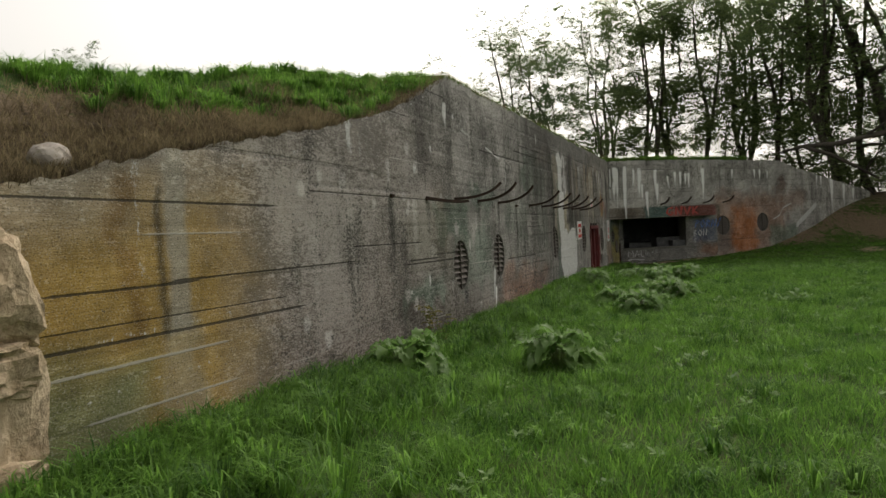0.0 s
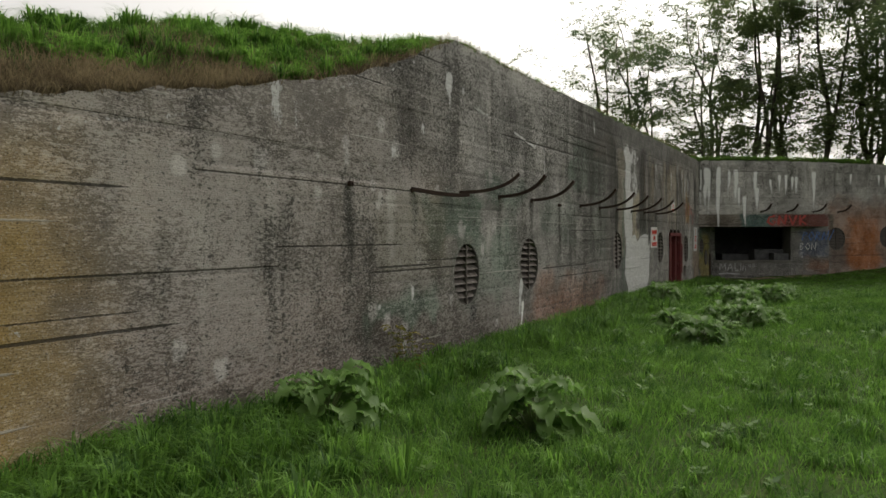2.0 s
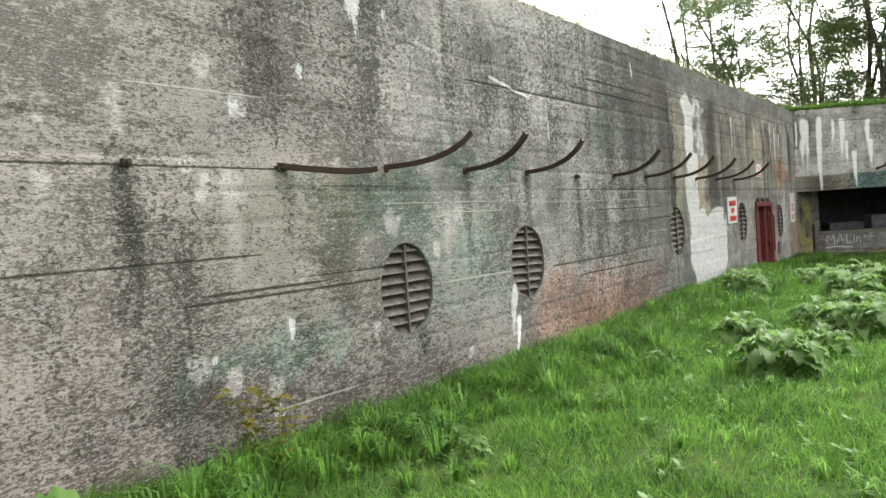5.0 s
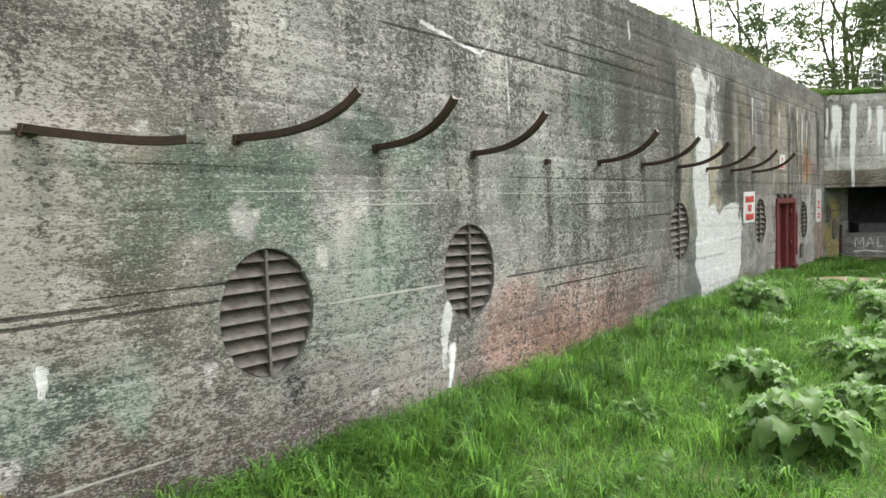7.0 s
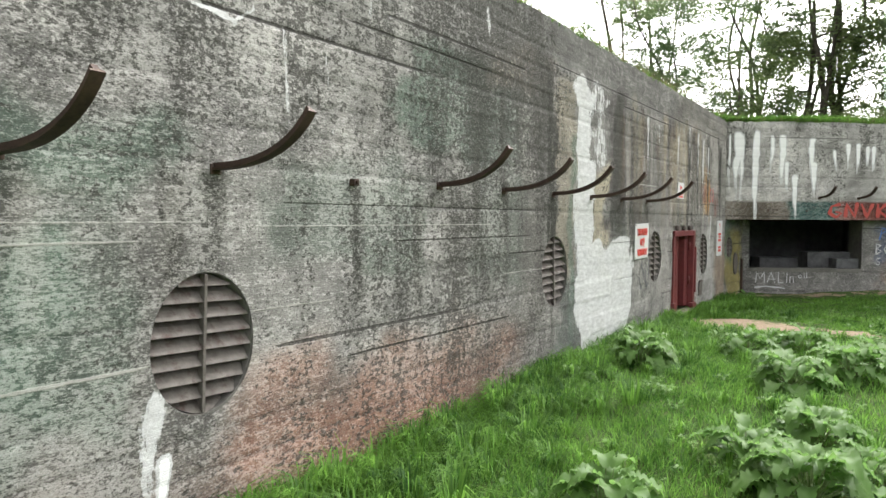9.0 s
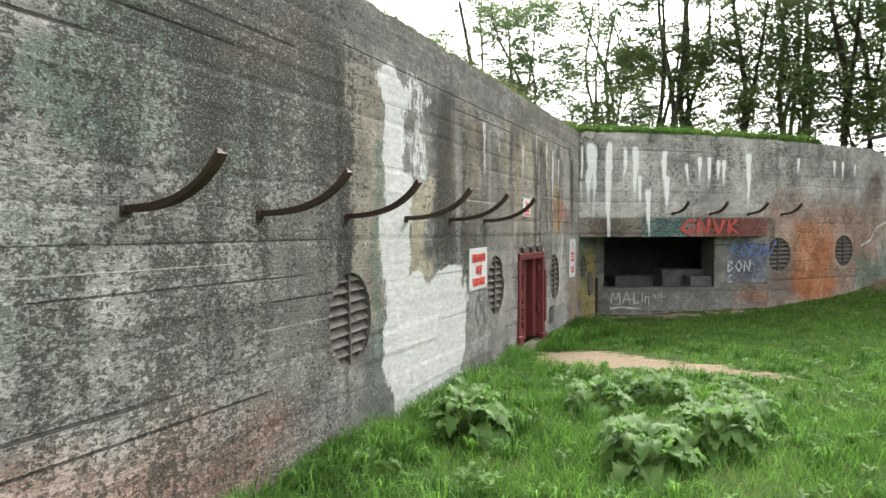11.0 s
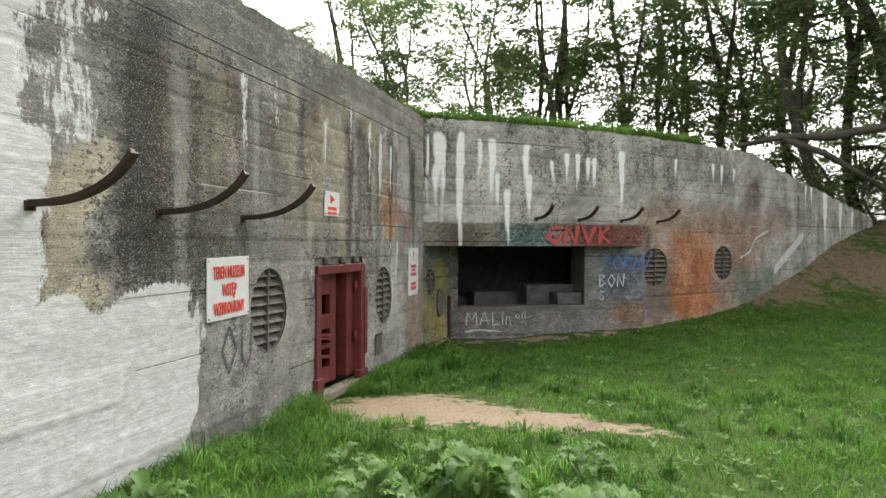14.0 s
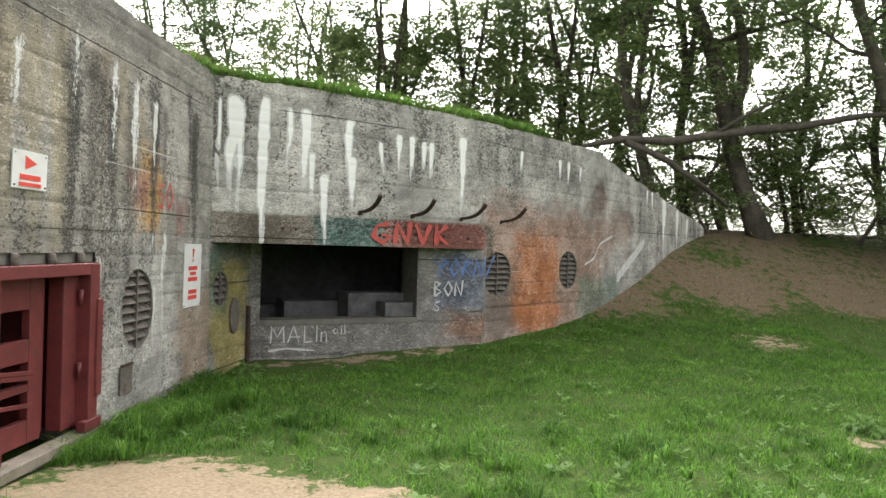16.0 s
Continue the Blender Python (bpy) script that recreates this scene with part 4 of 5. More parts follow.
# ---- curved steel arms ----
def arm(length, lift, label, group, twist=0.0, curl=2.7):
    """A flat-bar arm that runs out from the wall and curls up at its tip."""
    g = empty("wall_arm")
    bm = bmesh.new()
    n, rows = 18, []
    for i in range(n + 1):
        k = i / n
        y = -0.05 + (length + 0.05) * (k - 0.10 * k ** 4)
        z = lift * k ** curl
        slope = math.atan2(lift * curl * max(k, 1e-4) ** (curl - 1), length)
        w, t = 0.036, 0.006
        c, s_ = math.cos(slope), math.sin(slope)
        prof = [(-w, -t), (w, -t), (w, t), (w - 0.02, t), (w - 0.02, t + 0.03), (-w + 0.02, t + 0.03), (-w + 0.02, t), (-w, t)]
        rows.append([bm.verts.new((a + twist * k * k, y - b * s_, z + b * c)) for a, b in prof])
    for r0, r1 in zip(rows, rows[1:]):
        for k in range(8):
            bm.faces.new((r0[k], r0[(k + 1) % 8], r1[(k + 1) % 8], r1[k]))
    bm.faces.new(rows[0][::-1])
    bm.faces.new(rows[-1])
    bmesh.ops.recalc_face_normals(bm, faces=bm.faces)
    part("bar", bm, RUST, g)
    box_part("wall_plate", g, RUST, -0.04, 0.04, -0.01, 0.01, -0.03, 0.03, 0.003)
    return tagged(g, label, "bracket", group)


ARM_Z = 2.16
first = arm(0.8, 0.29, "curved rusty steel arm projecting from the concrete wall", "steel arms on the wall")
for i, k in enumerate((2, 3, 4, 6, 7, 8, 9, 10, 11)):
    m = AM @ pose(9.35 + 1.2 * k, 0, ARM_Z, 0, 0, (-27, -4, -4, 4, -3, 2, 0, -2, 1)[i])
    if i == 0:
        longer = arm(0.88, 0.24, "long curved rusty steel arm projecting from the concrete wall", "steel arms on the wall")
        longer.matrix_world = m
    elif i == 1:
        first.matrix_world = m
    else:
        copy_thing(first, m).matrix_basis = m
bent = arm(0.83, 0.06, "bent rusty steel arm with a reddish end", "steel arms on the wall", 0.0, 3.0)
bent.matrix_world = AM @ pose(10.55, 0, ARM_Z - 0.02, -9, 0, -52)
for y in (9.35, 15.38):
    st = empty("arm_stub", AM @ pose(y, 0, 2.14))
    box_part("stub", st, RUST, -0.03, 0.03, -0.02, 0.045, -0.025, 0.025, 0.005)
    box_part("bolt", st, RUST, -0.012, 0.012, 0.045, 0.06, -0.012, 0.012, 0.003)
    tagged(st, "sawn-off rusty stub of a steel arm", "bracket", "arm stubs")
short = None
for gs in (2.23, 3.23, 4.3, 5.4):
    x, y = front_at(gs)
    nx, ny = front_normal(gs)
    m = local(float(x), float(y), -float(ny), float(nx)) @ pose(0, 0, 2.4)
    if short is None:
        short = arm(0.62, 0.24, "short curved rusty arm above the embrasure", "steel arms over the embrasure")
        short.matrix_world = m
    else:
        copy_thing(short, m).matrix_basis = m


# ---- red steel door ----
def steel_door():
    d = empty("door_1", AM @ pose(DOOR[0], 0, DOOR[2]))
    W, H = DOOR[1] - DOOR[0], DOOR[3] - DOOR[2]
    box_part("frame_post", d, RED, 0.0, 0.13, -0.5, 0.03, 0.05, H - 0.1, 0.008)
    box_part("frame_post", d, RED, W - 0.16, W - 0.003, -0.5, 0.05, 0.05, H - 0.1, 0.008)
    box_part("frame_head", d, RED, 0.0, W - 0.003, -0.5, 0.045, H - 0.2, H - 0.095, 0.008)
    box_part("frame_flange", d, RED, W - 0.06, W + 0.03, 0.0, 0.07, 0.32, H - 0.42, 0.008)
    box_part("frame_foot", d, RED, W - 0.26, W + 0.02, 0.0, 0.08, 0.04, 0.13, 0.008)
    box_part("frame_foot", d, RED, -0.06, 0.12, 0.0, 0.07, 0.08, 0.24, 0.008)
    leaf = box_part("door_leaf", d, RED, 0.13, 0.2, -0.19, -0.12, 0.08, H - 0.21, 0.006, "dented red steel leaf with three openings")
    box_part("leaf_stile", leaf, RED, 0.72, 0.9, -0.19, -0.12, 0.08, H - 0.21, 0.006)
    for a, b in ((0.08, 0.27), (0.50, 0.56), (0.74, 0.92), (1.16, H - 0.21)):
        box_part("leaf_rail", leaf, RED, 0.2, 0.72, -0.19, -0.122, a, b, 0.006)
    for z in (0.40, 0.62, 0.66):
        box_part("bent_bar", leaf, RED, 0.2, 0.74, -0.115, -0.09, z, z + 0.035, 0.004, "", pose(0.5, 0, z, 0, 7, 0) @ pose(-0.5, 0, -z))
    box_part("inner_post", d, RED, 0.905, 1.06, -0.46, -0.2, 0.08, H - 0.21, 0.008)
    box_part("inner_post", d, RED, 1.1, W - 0.16, -0.2, -0.06, 0.08, H - 0.21, 0.008)
    # near-black sheet paints the darkness behind the door
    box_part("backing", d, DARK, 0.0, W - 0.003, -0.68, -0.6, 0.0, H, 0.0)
    box_part("reveal", d, PLAIN_CONCRETE, -0.02, W + 0.02, -0.6, -0.03, H - 0.09, H + 0.06, 0.0)
    box_part("reveal", d, PLAIN_CONCRETE, -0.12, -0.004, -0.6, -0.03, -0.2, H, 0.0)
    box_part("reveal", d, PLAIN_CONCRETE, W, W + 0.12, -0.6, -0.03, -0.2, H, 0.0)
    for x in (0.3, 0.78, 1.22):
        bm = bmesh.new()
        tube(bm, [(x, 0.01, H - 0.1), (x, 0.01, H - 0.02), (x, 0.01, H)], [0.035, 0.035, 0.02], 8)
        part("bolt", bm, LOUVRE, d)
    for z in (0.5, 1.15):
        bm = bmesh.new()
        tube(bm, [(W - 0.2, -0.02, z), (W - 0.2, -0.02, z + 0.14)], [0.022, 0.022], 8)
        part("hinge", bm, RED, d)
    box_part("threshold", d, WOOD, -0.02, W, -0.1, 0.07, -0.06, 0.03, 0.01, "worn grey threshold plank")
    return tagged(d, "red-painted steel bunker door set deep in the wall", "door", kind="structure")


steel_door()


# ---- signs and lettering ----
def text_mesh(body, size, depth=0.0015):
    cu = bpy.data.curves.new("lettering", "FONT")
    cu.body, cu.size, cu.extrude, cu.align_x, cu.align_y, cu.resolution_u, cu.offset = body, size, depth, "CENTER", "CENTER", 2, 0.004
    ob = new("lettering", cu)
    bpy.context.view_layer.update()
    me = bpy.data.meshes.new_from_object(ob.evaluated_get(bpy.context.evaluated_depsgraph_get()))
    bpy.data.objects.remove(ob)
    bpy.data.curves.remove(cu)
    return me


def letter(parent, body, size, x, z, stretch=(1, 1), y=0.02):
    me = text_mesh(body, size)
    me.materials.append(SIGN_RED)
    ob = new("lettering", me)
    ob.parent = parent
    ob.matrix_basis = pose(x, y, z, 90, 0, 180) @ Matrix.Diagonal((-stretch[0], stretch[1], 1, 1))
    return ob


def sign_board(m, w, h, label):
    g = empty("warning_sign", m)
    bm = bmesh.new()
    box(bm, -w / 2, w / 2, 0.004, 0.016, -h / 2, h / 2, None, 0.003)
    for v in bm.verts:
        v.co.y += 0.012 * (v.co.x / w) ** 2 + 0.006 * v.co.z / h
    part("board", bm, SIGN, g)
    for a in (-1, 1):
        for b in (-1, 1):
            bm = bmesh.new()
            tube(bm, [(a * (w / 2 - 0.025), 0.012, b * (h / 2 - 0.025)), (a * (w / 2 - 0.025), 0.026, b * (h / 2 - 0.025))], [0.007, 0.006], 6)
            part("screw", bm, RUST, g)
    return tagged(g, label, "sign")


def bars(g, rows, y=0.019):
    """Rows of unreadable writing as plain bars: (x0, x1, z, height)."""
    for x0, x1, z, h in rows:
        box_part("writing", g, SIGN_RED, x0, x1, y, y + 0.003, z - h / 2, z + h / 2, 0.001)


# seen from the yard, x along the wall runs to the reader's right
s1 = sign_board(AM @ pose(22.29, 0, 1.55, 0, -1.0, 0), 0.68, 0.54, "white sign with red Polish no-entry lettering")
for body, z, st in (("TEREN MUZEUM", 0.135, 0.55), ("WSTĘP", -0.02, 0.58), ("WZBRONIONY", -0.175, 0.57)):
    letter(s1, body, 0.125, 0.0, z, (st, 1.15), 0.026)
s2 = sign_board(AM @ pose(24.57, 0, 2.41), 0.44, 0.29, "small white sign with a red symbol and red writing")
bars(s2, [(-0.13, 0.13, -0.055, 0.04), (-0.14, 0.14, -0.11, 0.03)])
bm = bmesh.new()
vs = [bm.verts.new(p) for p in ((-0.07, 0.022, 0.11), (0.08, 0.022, 0.055), (-0.07, 0.022, 0.0))]
bm.faces.new(vs)
part("symbol", bm, SIGN_RED, s2)
s3 = sign_board(AM @ pose(27.95, 0, 1.48), 0.56, 0.78, "tall white warning sign with a red exclamation mark")
bars(s3, [(-0.14, 0.14, 0.09, 0.05), (-0.09, 0.1, 0.025, 0.04), (-0.15, 0.15, -0.045, 0.05), (-0.13, 0.13, -0.2, 0.05), (-0.14, 0.14, -0.27, 0.05)])
bm = bmesh.new()
vs = [bm.verts.new(p) for p in ((-0.04, 0.022, 0.33), (0.04, 0.022, 0.33), (0.015, 0.022, 0.22), (-0.015, 0.022, 0.22))]
bm.faces.new(vs)
part("symbol", bm, SIGN_RED, s3)
box_part("symbol", s3, SIGN_RED, -0.016, 0.016, 0.019, 0.022, 0.17, 0.2, 0.0)

GLYPH = {
    "M": [[(0, 0), (0.05, 1), (0.4, 0.35), (0.75, 1), (0.8, 0)]], "A": [[(0, 0), (0.35, 1), (0.7, 0)], [(0.1, 0.35), (0.75, 0.35)]],
    "L": [[(0.05, 1), (0.05, 0), (0.5, 0.05)]], "I": [[(0.1, 1), (0.08, 0)]], "n": [[(0.05, 0), (0.05, 0.62)], [(0.05, 0.45), (0.15, 0.6), (0.3, 0.6), (0.36, 0.45), (0.38, 0)]],
    "o": [[(0.25, 0.5), (0, 0.3), (0.2, 0), (0.5, 0.2), (0.3, 0.5), (0.2, 0.5)]], "i": [[(0.1, 0.5), (0.12, 0)], [(0.08, 0.7), (0.09, 0.76)]], "l": [[(0.1, 0.9), (0.12, 0)]],
    "B": [[(0, 0), (0, 1), (0.4, 0.85), (0.05, 0.55), (0.5, 0.3), (0, 0)]], "O": [[(0.3, 1), (0, 0.5), (0.3, 0), (0.6, 0.5), (0.3, 1)]],
    "N": [[(0, 0), (0.05, 1), (0.5, 0), (0.6, 1.1)]], "P": [[(0.05, 0), (0.1, 1), (0.5, 0.8), (0.1, 0.5)]], "R": [[(0, 0), (0.05, 1), (0.45, 0.8), (0.05, 0.5), (0.55, 0)]],
    "S": [[(0.5, 0.9), (0.1, 0.85), (0.05, 0.6), (0.45, 0.4), (0.4, 0.05), (0, 0.1)]], "G": [[(0.55, 0.95), (0.1, 0.8), (0, 0.3), (0.35, 0), (0.6, 0.3), (0.3, 0.42)]],
    "U": [[(0, 1), (0.02, 0.3), (0.2, 0), (0.4, 0.25), (0.45, 1.1)]], "V": [[(0, 1), (0.3, 0), (0.6, 1)]], "K": [[(0.05, 1), (0.05, 0)], [(0.5, 1), (0.08, 0.5), (0.55, 0)]], "_": [[(0, 0.05), (0.6, 0.12), (1.6, 0.02)]], "/": [[(0, 0), (0.35, 1.2)]],
}


def graffiti(name, word, m, size, thick, material, label, lean=0.0):
    """Sprayed strokes lying on a wall: x along it, z up."""
    bm = bmesh.new()
    x0 = 0.0
    for ch in word:
        if ch == " ":
            x0 += 0.45
            continue
        wide = 0
        for stroke in GLYPH[ch]:
            pts = []
            for (a, b), (c, d) in zip(stroke, stroke[1:]):
                pts += [(a + (c - a) * q / 5, b + (d - b) * q / 5) for q in range(5)]
            pts.append(stroke[-1])
            wide = max(wide, max(p[0] for p in stroke))
            prev = None
            for i, (a, b) in enumerate(pts):
                c, d = pts[min(i + 1, len(pts) - 1)]
                e, f = pts[max(i - 1, 0)]
                tx, tz = c - e, d - f
                k = math.hypot(tx, tz) or 1
                hw = thick / size * (0.85 + 0.3 * math.sin(7 * a + 5 * b)) / 2
                px, pz = (x0 + a + lean * b), b
                v0 = bm.verts.new(((px - tz / k * hw) * size, 0.0, (pz + tx / k * hw) * size))
                v1 = bm.verts.new(((px + tz / k * hw) * size, 0.0, (pz - tx / k * hw) * size))
                if prev:
                    bm.faces.new((prev[0], prev[1], v1, v0))
                prev = (v0, v1)
        x0 += wide + 0.22
    ob = part(name, bm, material)
    ob.matrix_world = m
    return tagged(ob, label, "graffiti")


graffiti("graffiti", "MALIn", RM @ pose(0.33, 0.018, 0.36), 0.26, 0.022, SPRAY_WHITE, "white sprayed handwriting below the embrasure sill")
graffiti("graffiti", "_", RM @ pose(0.3, 0.018, 0.22), 0.45, 0.035, SPRAY_WHITE, "white sprayed underline below the handwriting")
graffiti("graffiti", "oil", RM @ pose(1.32, 0.018, 0.48), 0.17, 0.015, SPRAY_WHITE, "thin grey sprayed word below the sill")
graffiti("graffiti", "PORN/", RM @ pose(3.15, 0.018, 1.42), 0.3, 0.03, SPRAY_BLUE, "blue sprayed word beside the embrasure", 0.15)
graffiti("graffiti", "BON", RM @ pose(3.1, 0.02, 1.08), 0.25, 0.03, SPRAY_WHITE, "white sprayed word beside the embrasure")
graffiti("graffiti", "S", RM @ pose(3.1, 0.02, 0.82), 0.18, 0.02, SPRAY_WHITE, "faint white sprayed letter")
x, y = front_at(2.62)
nx, ny = front_normal(3.3)
graffiti("graffiti", "GNVK", local(float(x), float(y), -float(ny), float(nx)) @ pose(-0.15, 0.03, 1.96) @ Matrix.Diagonal((1.55, 1, 1, 1)), 0.32, 0.06, SPRAY_RED, "red sprayed letters on the lintel band")
graffiti("graffiti", "OU", AM @ pose(22.2, 0.01, 0.8), 0.4, 0.03, SPRAY_DARK, "dark sprayed scribble below the sign")
graffiti("graffiti", "SO", AM @ pose(26.9, 0.012, 2.25), 0.3, 0.03, SPRAY_RED, "faded red sprayed letters near the corner")


# small fittings by the corner
# plate added in place of a small dark box-vent opening
fl = empty("opening_plate", AM @ pose(26.25, 0, 0.5))
box_part("flap", fl, LOUVRE, -0.13, 0.13, 0.004, 0.02, -0.14, 0.14, 0.004)
box_part("hinge", fl, RUST, -0.12, 0.12, 0.01, 0.035, 0.14, 0.165, 0.004)
tagged(fl, "small rusty plate in place of a dark vent opening low on the wall", "flap")
CM = local(CORNER[0], CORNER[1], CDX, CDY)
bm = bmesh.new()
ring = [[bm.verts.new((0.78 + 0.15 * math.cos(k * math.tau / 28), yy, 0.85 + 0.26 * math.sin(k * math.tau / 28))) for k in range(28)] for yy in (0.004, 0.03)]
bm.faces.new(ring[1])
for k in range(28):
    bm.faces.new((ring[0][k], ring[0][(k + 1) % 28], ring[1][(k + 1) % 28], ring[1][k]))
bmesh.ops.recalc_face_normals(bm, faces=bm.faces)
pl = part("cover_plate", bm, LOUVRE)
pl.matrix_world = CM
tagged(pl, "oval rusted cover plate on the recess side", "plate")
# dark bar added where an upright slot is, its darkness given by colour
tagged(box_part("dark_slot_bar", None, RUST, 1.22, 1.3, 0.004, 0.05, 0.1, 0.95, 0.006, "", CM), "dark upright bar in place of a slot in the recess corner", "post")
for i in range(7):
    xx, zz = (1.2, 1.9, 2.6, 3.3, 3.9, 4.5, 1.0)[i], 2.12 - 0.02 * (i % 3)
    fx, fy = front_at(xx)
    nx, ny = front_normal(xx)
    m = local(float(fx), float(fy), -float(ny), float(nx))
    bm = bmesh.new()
    tube(bm, [(0, -0.01, zz), (0, 0.03, zz)], [0.022, 0.02], 8)
    bo = part("bolt_head", bm, RUST)
    bo.matrix_world = m
    tagged(bo, "rusty bolt head in the lintel band", "bolt", "bolts in the lintel")


# ---- grass ----
def blades(name, xyz, height, width, lean, material, seed):
    """Grass blades as narrow bent triangles standing on the points."""
    r = np.random.RandomState(seed)
    n = len(xyz)
    a = r.uniform(0, math.tau, n)
    b = r.uniform(0, math.tau, n)
    h = height * r.uniform(0.55, 1.25, n)
    w = width * r.uniform(0.7, 1.3, n)
    le = lean * h * r.uniform(0.3, 1.3, n)
    side = np.stack([np.cos(b), np.sin(b), 0 * b], 1) * w[:, None] / 2
    fall = np.stack([np.cos(a), np.sin(a), 0 * a], 1)
    up = np.array([0, 0, 1.0])
    mid = xyz + fall * (le * 0.35)[:, None] + up * (h * 0.6)[:, None]
    tip = xyz + fall * le[:, None] + up * (h * np.sqrt(np.clip(1 - (lean * 0.6) ** 2, 0.2, 1)))[:, None]
    V = np.stack([xyz - side, xyz + side, mid + side * 0.7, mid - side * 0.7, tip], 1).reshape(-1, 3)
    k = 5 * np.arange(n)[:, None]
    F = np.concatenate([k + np.array([0, 1, 2]), k + np.array([0, 2, 3]), k + np.array([3, 2, 4])], 1).reshape(-1, 3)
    return new(name, from_arrays(name, V, F, material, True))


def scatter(n, x0, x1, y0, y1, seed, clump=0.0):
    r = np.random.RandomState(seed)
    x, y = r.uniform(x0, x1, n), r.uniform(y0, y1, n)
    if clump:
        keep = r.uniform(0, 1, n) < 0.45 + 0.55 * smooth(-0.3, 0.4, vnoise(x, y, seed, clump, clump))
        x, y = x[keep], y[keep]
    s = soil(x, y)
    keep = (s[:, 0] + 0.3 * vnoise(x, y, seed + 1, 0.25, 0.25) + 0.3 * vnoise(x, y, seed + 2, 0.6, 0.6) + 0.15 * r.uniform(-1, 1, len(x)) < 0.42) & (r.uniform(0, 1, len(x)) > s[:, 1] * 1.1)
    # stay on the yard side of the walls
    fx = np.interp(y, FRONT_Y, FRONT_X)
    keep &= (x > XW + 0.02) & ((y < 28.5) | (x > fx + 0.1))
    keep &= ~((x < 1.3) & (y > 28.6) & (y - REC0[1] > (x - REC0[0]) * (RDY / RDX) - 0.1) & (y > 29.8))
    x, y = x[keep], y[keep]
    return np.stack([x, y, ground_z(x, y) - 0.01], 1), r


pts, r = scatter(250000, XW, 5.0, 1.5, 22, 201, 0.5)
lawn = blades("lawn_grass", pts, 0.135 + 0.05 * vnoise(pts[:, 0], pts[:, 1], 203, 0.6, 0.6) + 0.04 * vnoise(pts[:, 0], pts[:, 1], 204, 0.17, 0.17), 0.0085, 1.0, GRASS, 205)
tagged(lawn, "fresh green uneven lawn grass", "grass", kind="stuff")
pts, r = scatter(200000, XW, 8, 21, 36, 211, 0.5)
tagged(blades("lawn_grass", pts, 0.085 + 0.035 * vnoise(pts[:, 0], pts[:, 1], 213, 0.6, 0.6) + 0.03 * vnoise(pts[:, 0], pts[:, 1], 214, 0.17, 0.17), 0.01, 1.0, GRASS, 215), "short trodden green lawn grass", "grass", kind="stuff")
pts, r = scatter(50000, 5.0, 22, 5, 42, 221, 1.0)
tagged(blades("lawn_grass", pts, 0.09, 0.012, 0.7, GRASS, 225), "green grass towards the bank", "grass", kind="stuff")
# tussocks that arch outwards, thick along the wall's foot and strewn over the lawn
def tussocks(name, centres, size, each, material, seed, label):
    r = np.random.RandomState(seed)
    n = len(centres)
    size = size * r.uniform(0.65, 1.35, n)
    a = r.uniform(0, math.tau, (n, each))
    q = np.sqrt(r.uniform(0, 1, (n, each))) * 0.28 * size[:, None]
    h = (size[:, None] * r.uniform(0.6, 1.2, (n, each))).ravel()
    out = np.stack([np.cos(a), np.sin(a), 0 * a], -1).reshape(-1, 3)
    root = np.repeat(centres, each, 0) + out * q.reshape(-1, 1)
    le = (h * r.uniform(0.35, 1.15, n * each))[:, None]
    turn = np.stack([-out[:, 1], out[:, 0], 0 * out[:, 0]], 1)
    side = turn * (0.0045 * r.uniform(0.7, 1.4, n * each))[:, None]
    bend = turn * (le * r.uniform(-0.3, 0.3, (n * each, 1)))
    up = np.array([0, 0, 1.0])
    mid = root + out * le * 0.3 + up * h[:, None] * 0.72
    tip = root + out * le + bend + up * (h * r.uniform(0.35, 0.95, n * each))[:, None]
    V = np.stack([root - side, root + side, mid + side, mid - side, tip], 1).reshape(-1, 3)
    k = 5 * np.arange(n * each)[:, None]
    F = np.concatenate([k + np.array([0, 1, 2]), k + np.array([0, 2, 3]), k + np.array([3, 2, 4])], 1).reshape(-1, 3)
    return tagged(new(name, from_arrays(name, V, F, material, True)), label, "grass", kind="stuff")


r = np.random.RandomState(271)
y = np.concatenate([r.uniform(2.6, 22, 260), r.uniform(2.5, 8, 170), r.uniform(25.6, 28.4, 30)])
x = XW + 0.08 + np.abs(r.normal(0, 0.45, len(y))) + np.where(np.arange(len(y)) % 430 >= 260, 0.6 * np.abs(r.normal(0, 1, len(y))), 0)
tussocks("grass_tussocks", np.stack([x, y, ground_z(x, y) - 0.01], 1), 0.27, 75, GRASS, 272, "arching long grass tussocks at the wall's foot")
pts, r = scatter(800, XW + 0.3, 4.5, 2.0, 27, 273, 0.9)
tussocks("grass_tussocks", pts, 0.17, 45, GRASS, 274, "low grass tussocks strewn over the lawn")
# rosettes of small broad leaves in the turf
pts, r = scatter(2600, XW + 0.4, 7.5, 3.0, 34, 281, 1.2)
each = 8
n = len(pts)
a = (np.arange(each)[None, :] * 2.4 + r.uniform(0, 6, (n, 1)) + r.uniform(-0.3, 0.3, (n, each))).ravel()
ln = (r.uniform(0.03, 0.085, (n, 1)) * r.uniform(0.7, 1.2, (n, each))).ravel()
out = np.stack([np.cos(a), np.sin(a), r.uniform(0.05, 0.6, n * each)], 1) * ln[:, None]
side = np.stack([-np.sin(a), np.cos(a), 0 * a], 1) * (0.28 * ln)[:, None]
root = np.repeat(pts, each, 0) + np.array([0, 0, 0.07]) * r.uniform(0.5, 1.2, (n * each, 1))
V = np.stack([root, root + out * 0.55 + side, root + out, root + out * 0.55 - side], 1).reshape(-1, 3)
F = 4 * np.arange(n * each)[:, None] + np.array([0, 1, 2, 3])
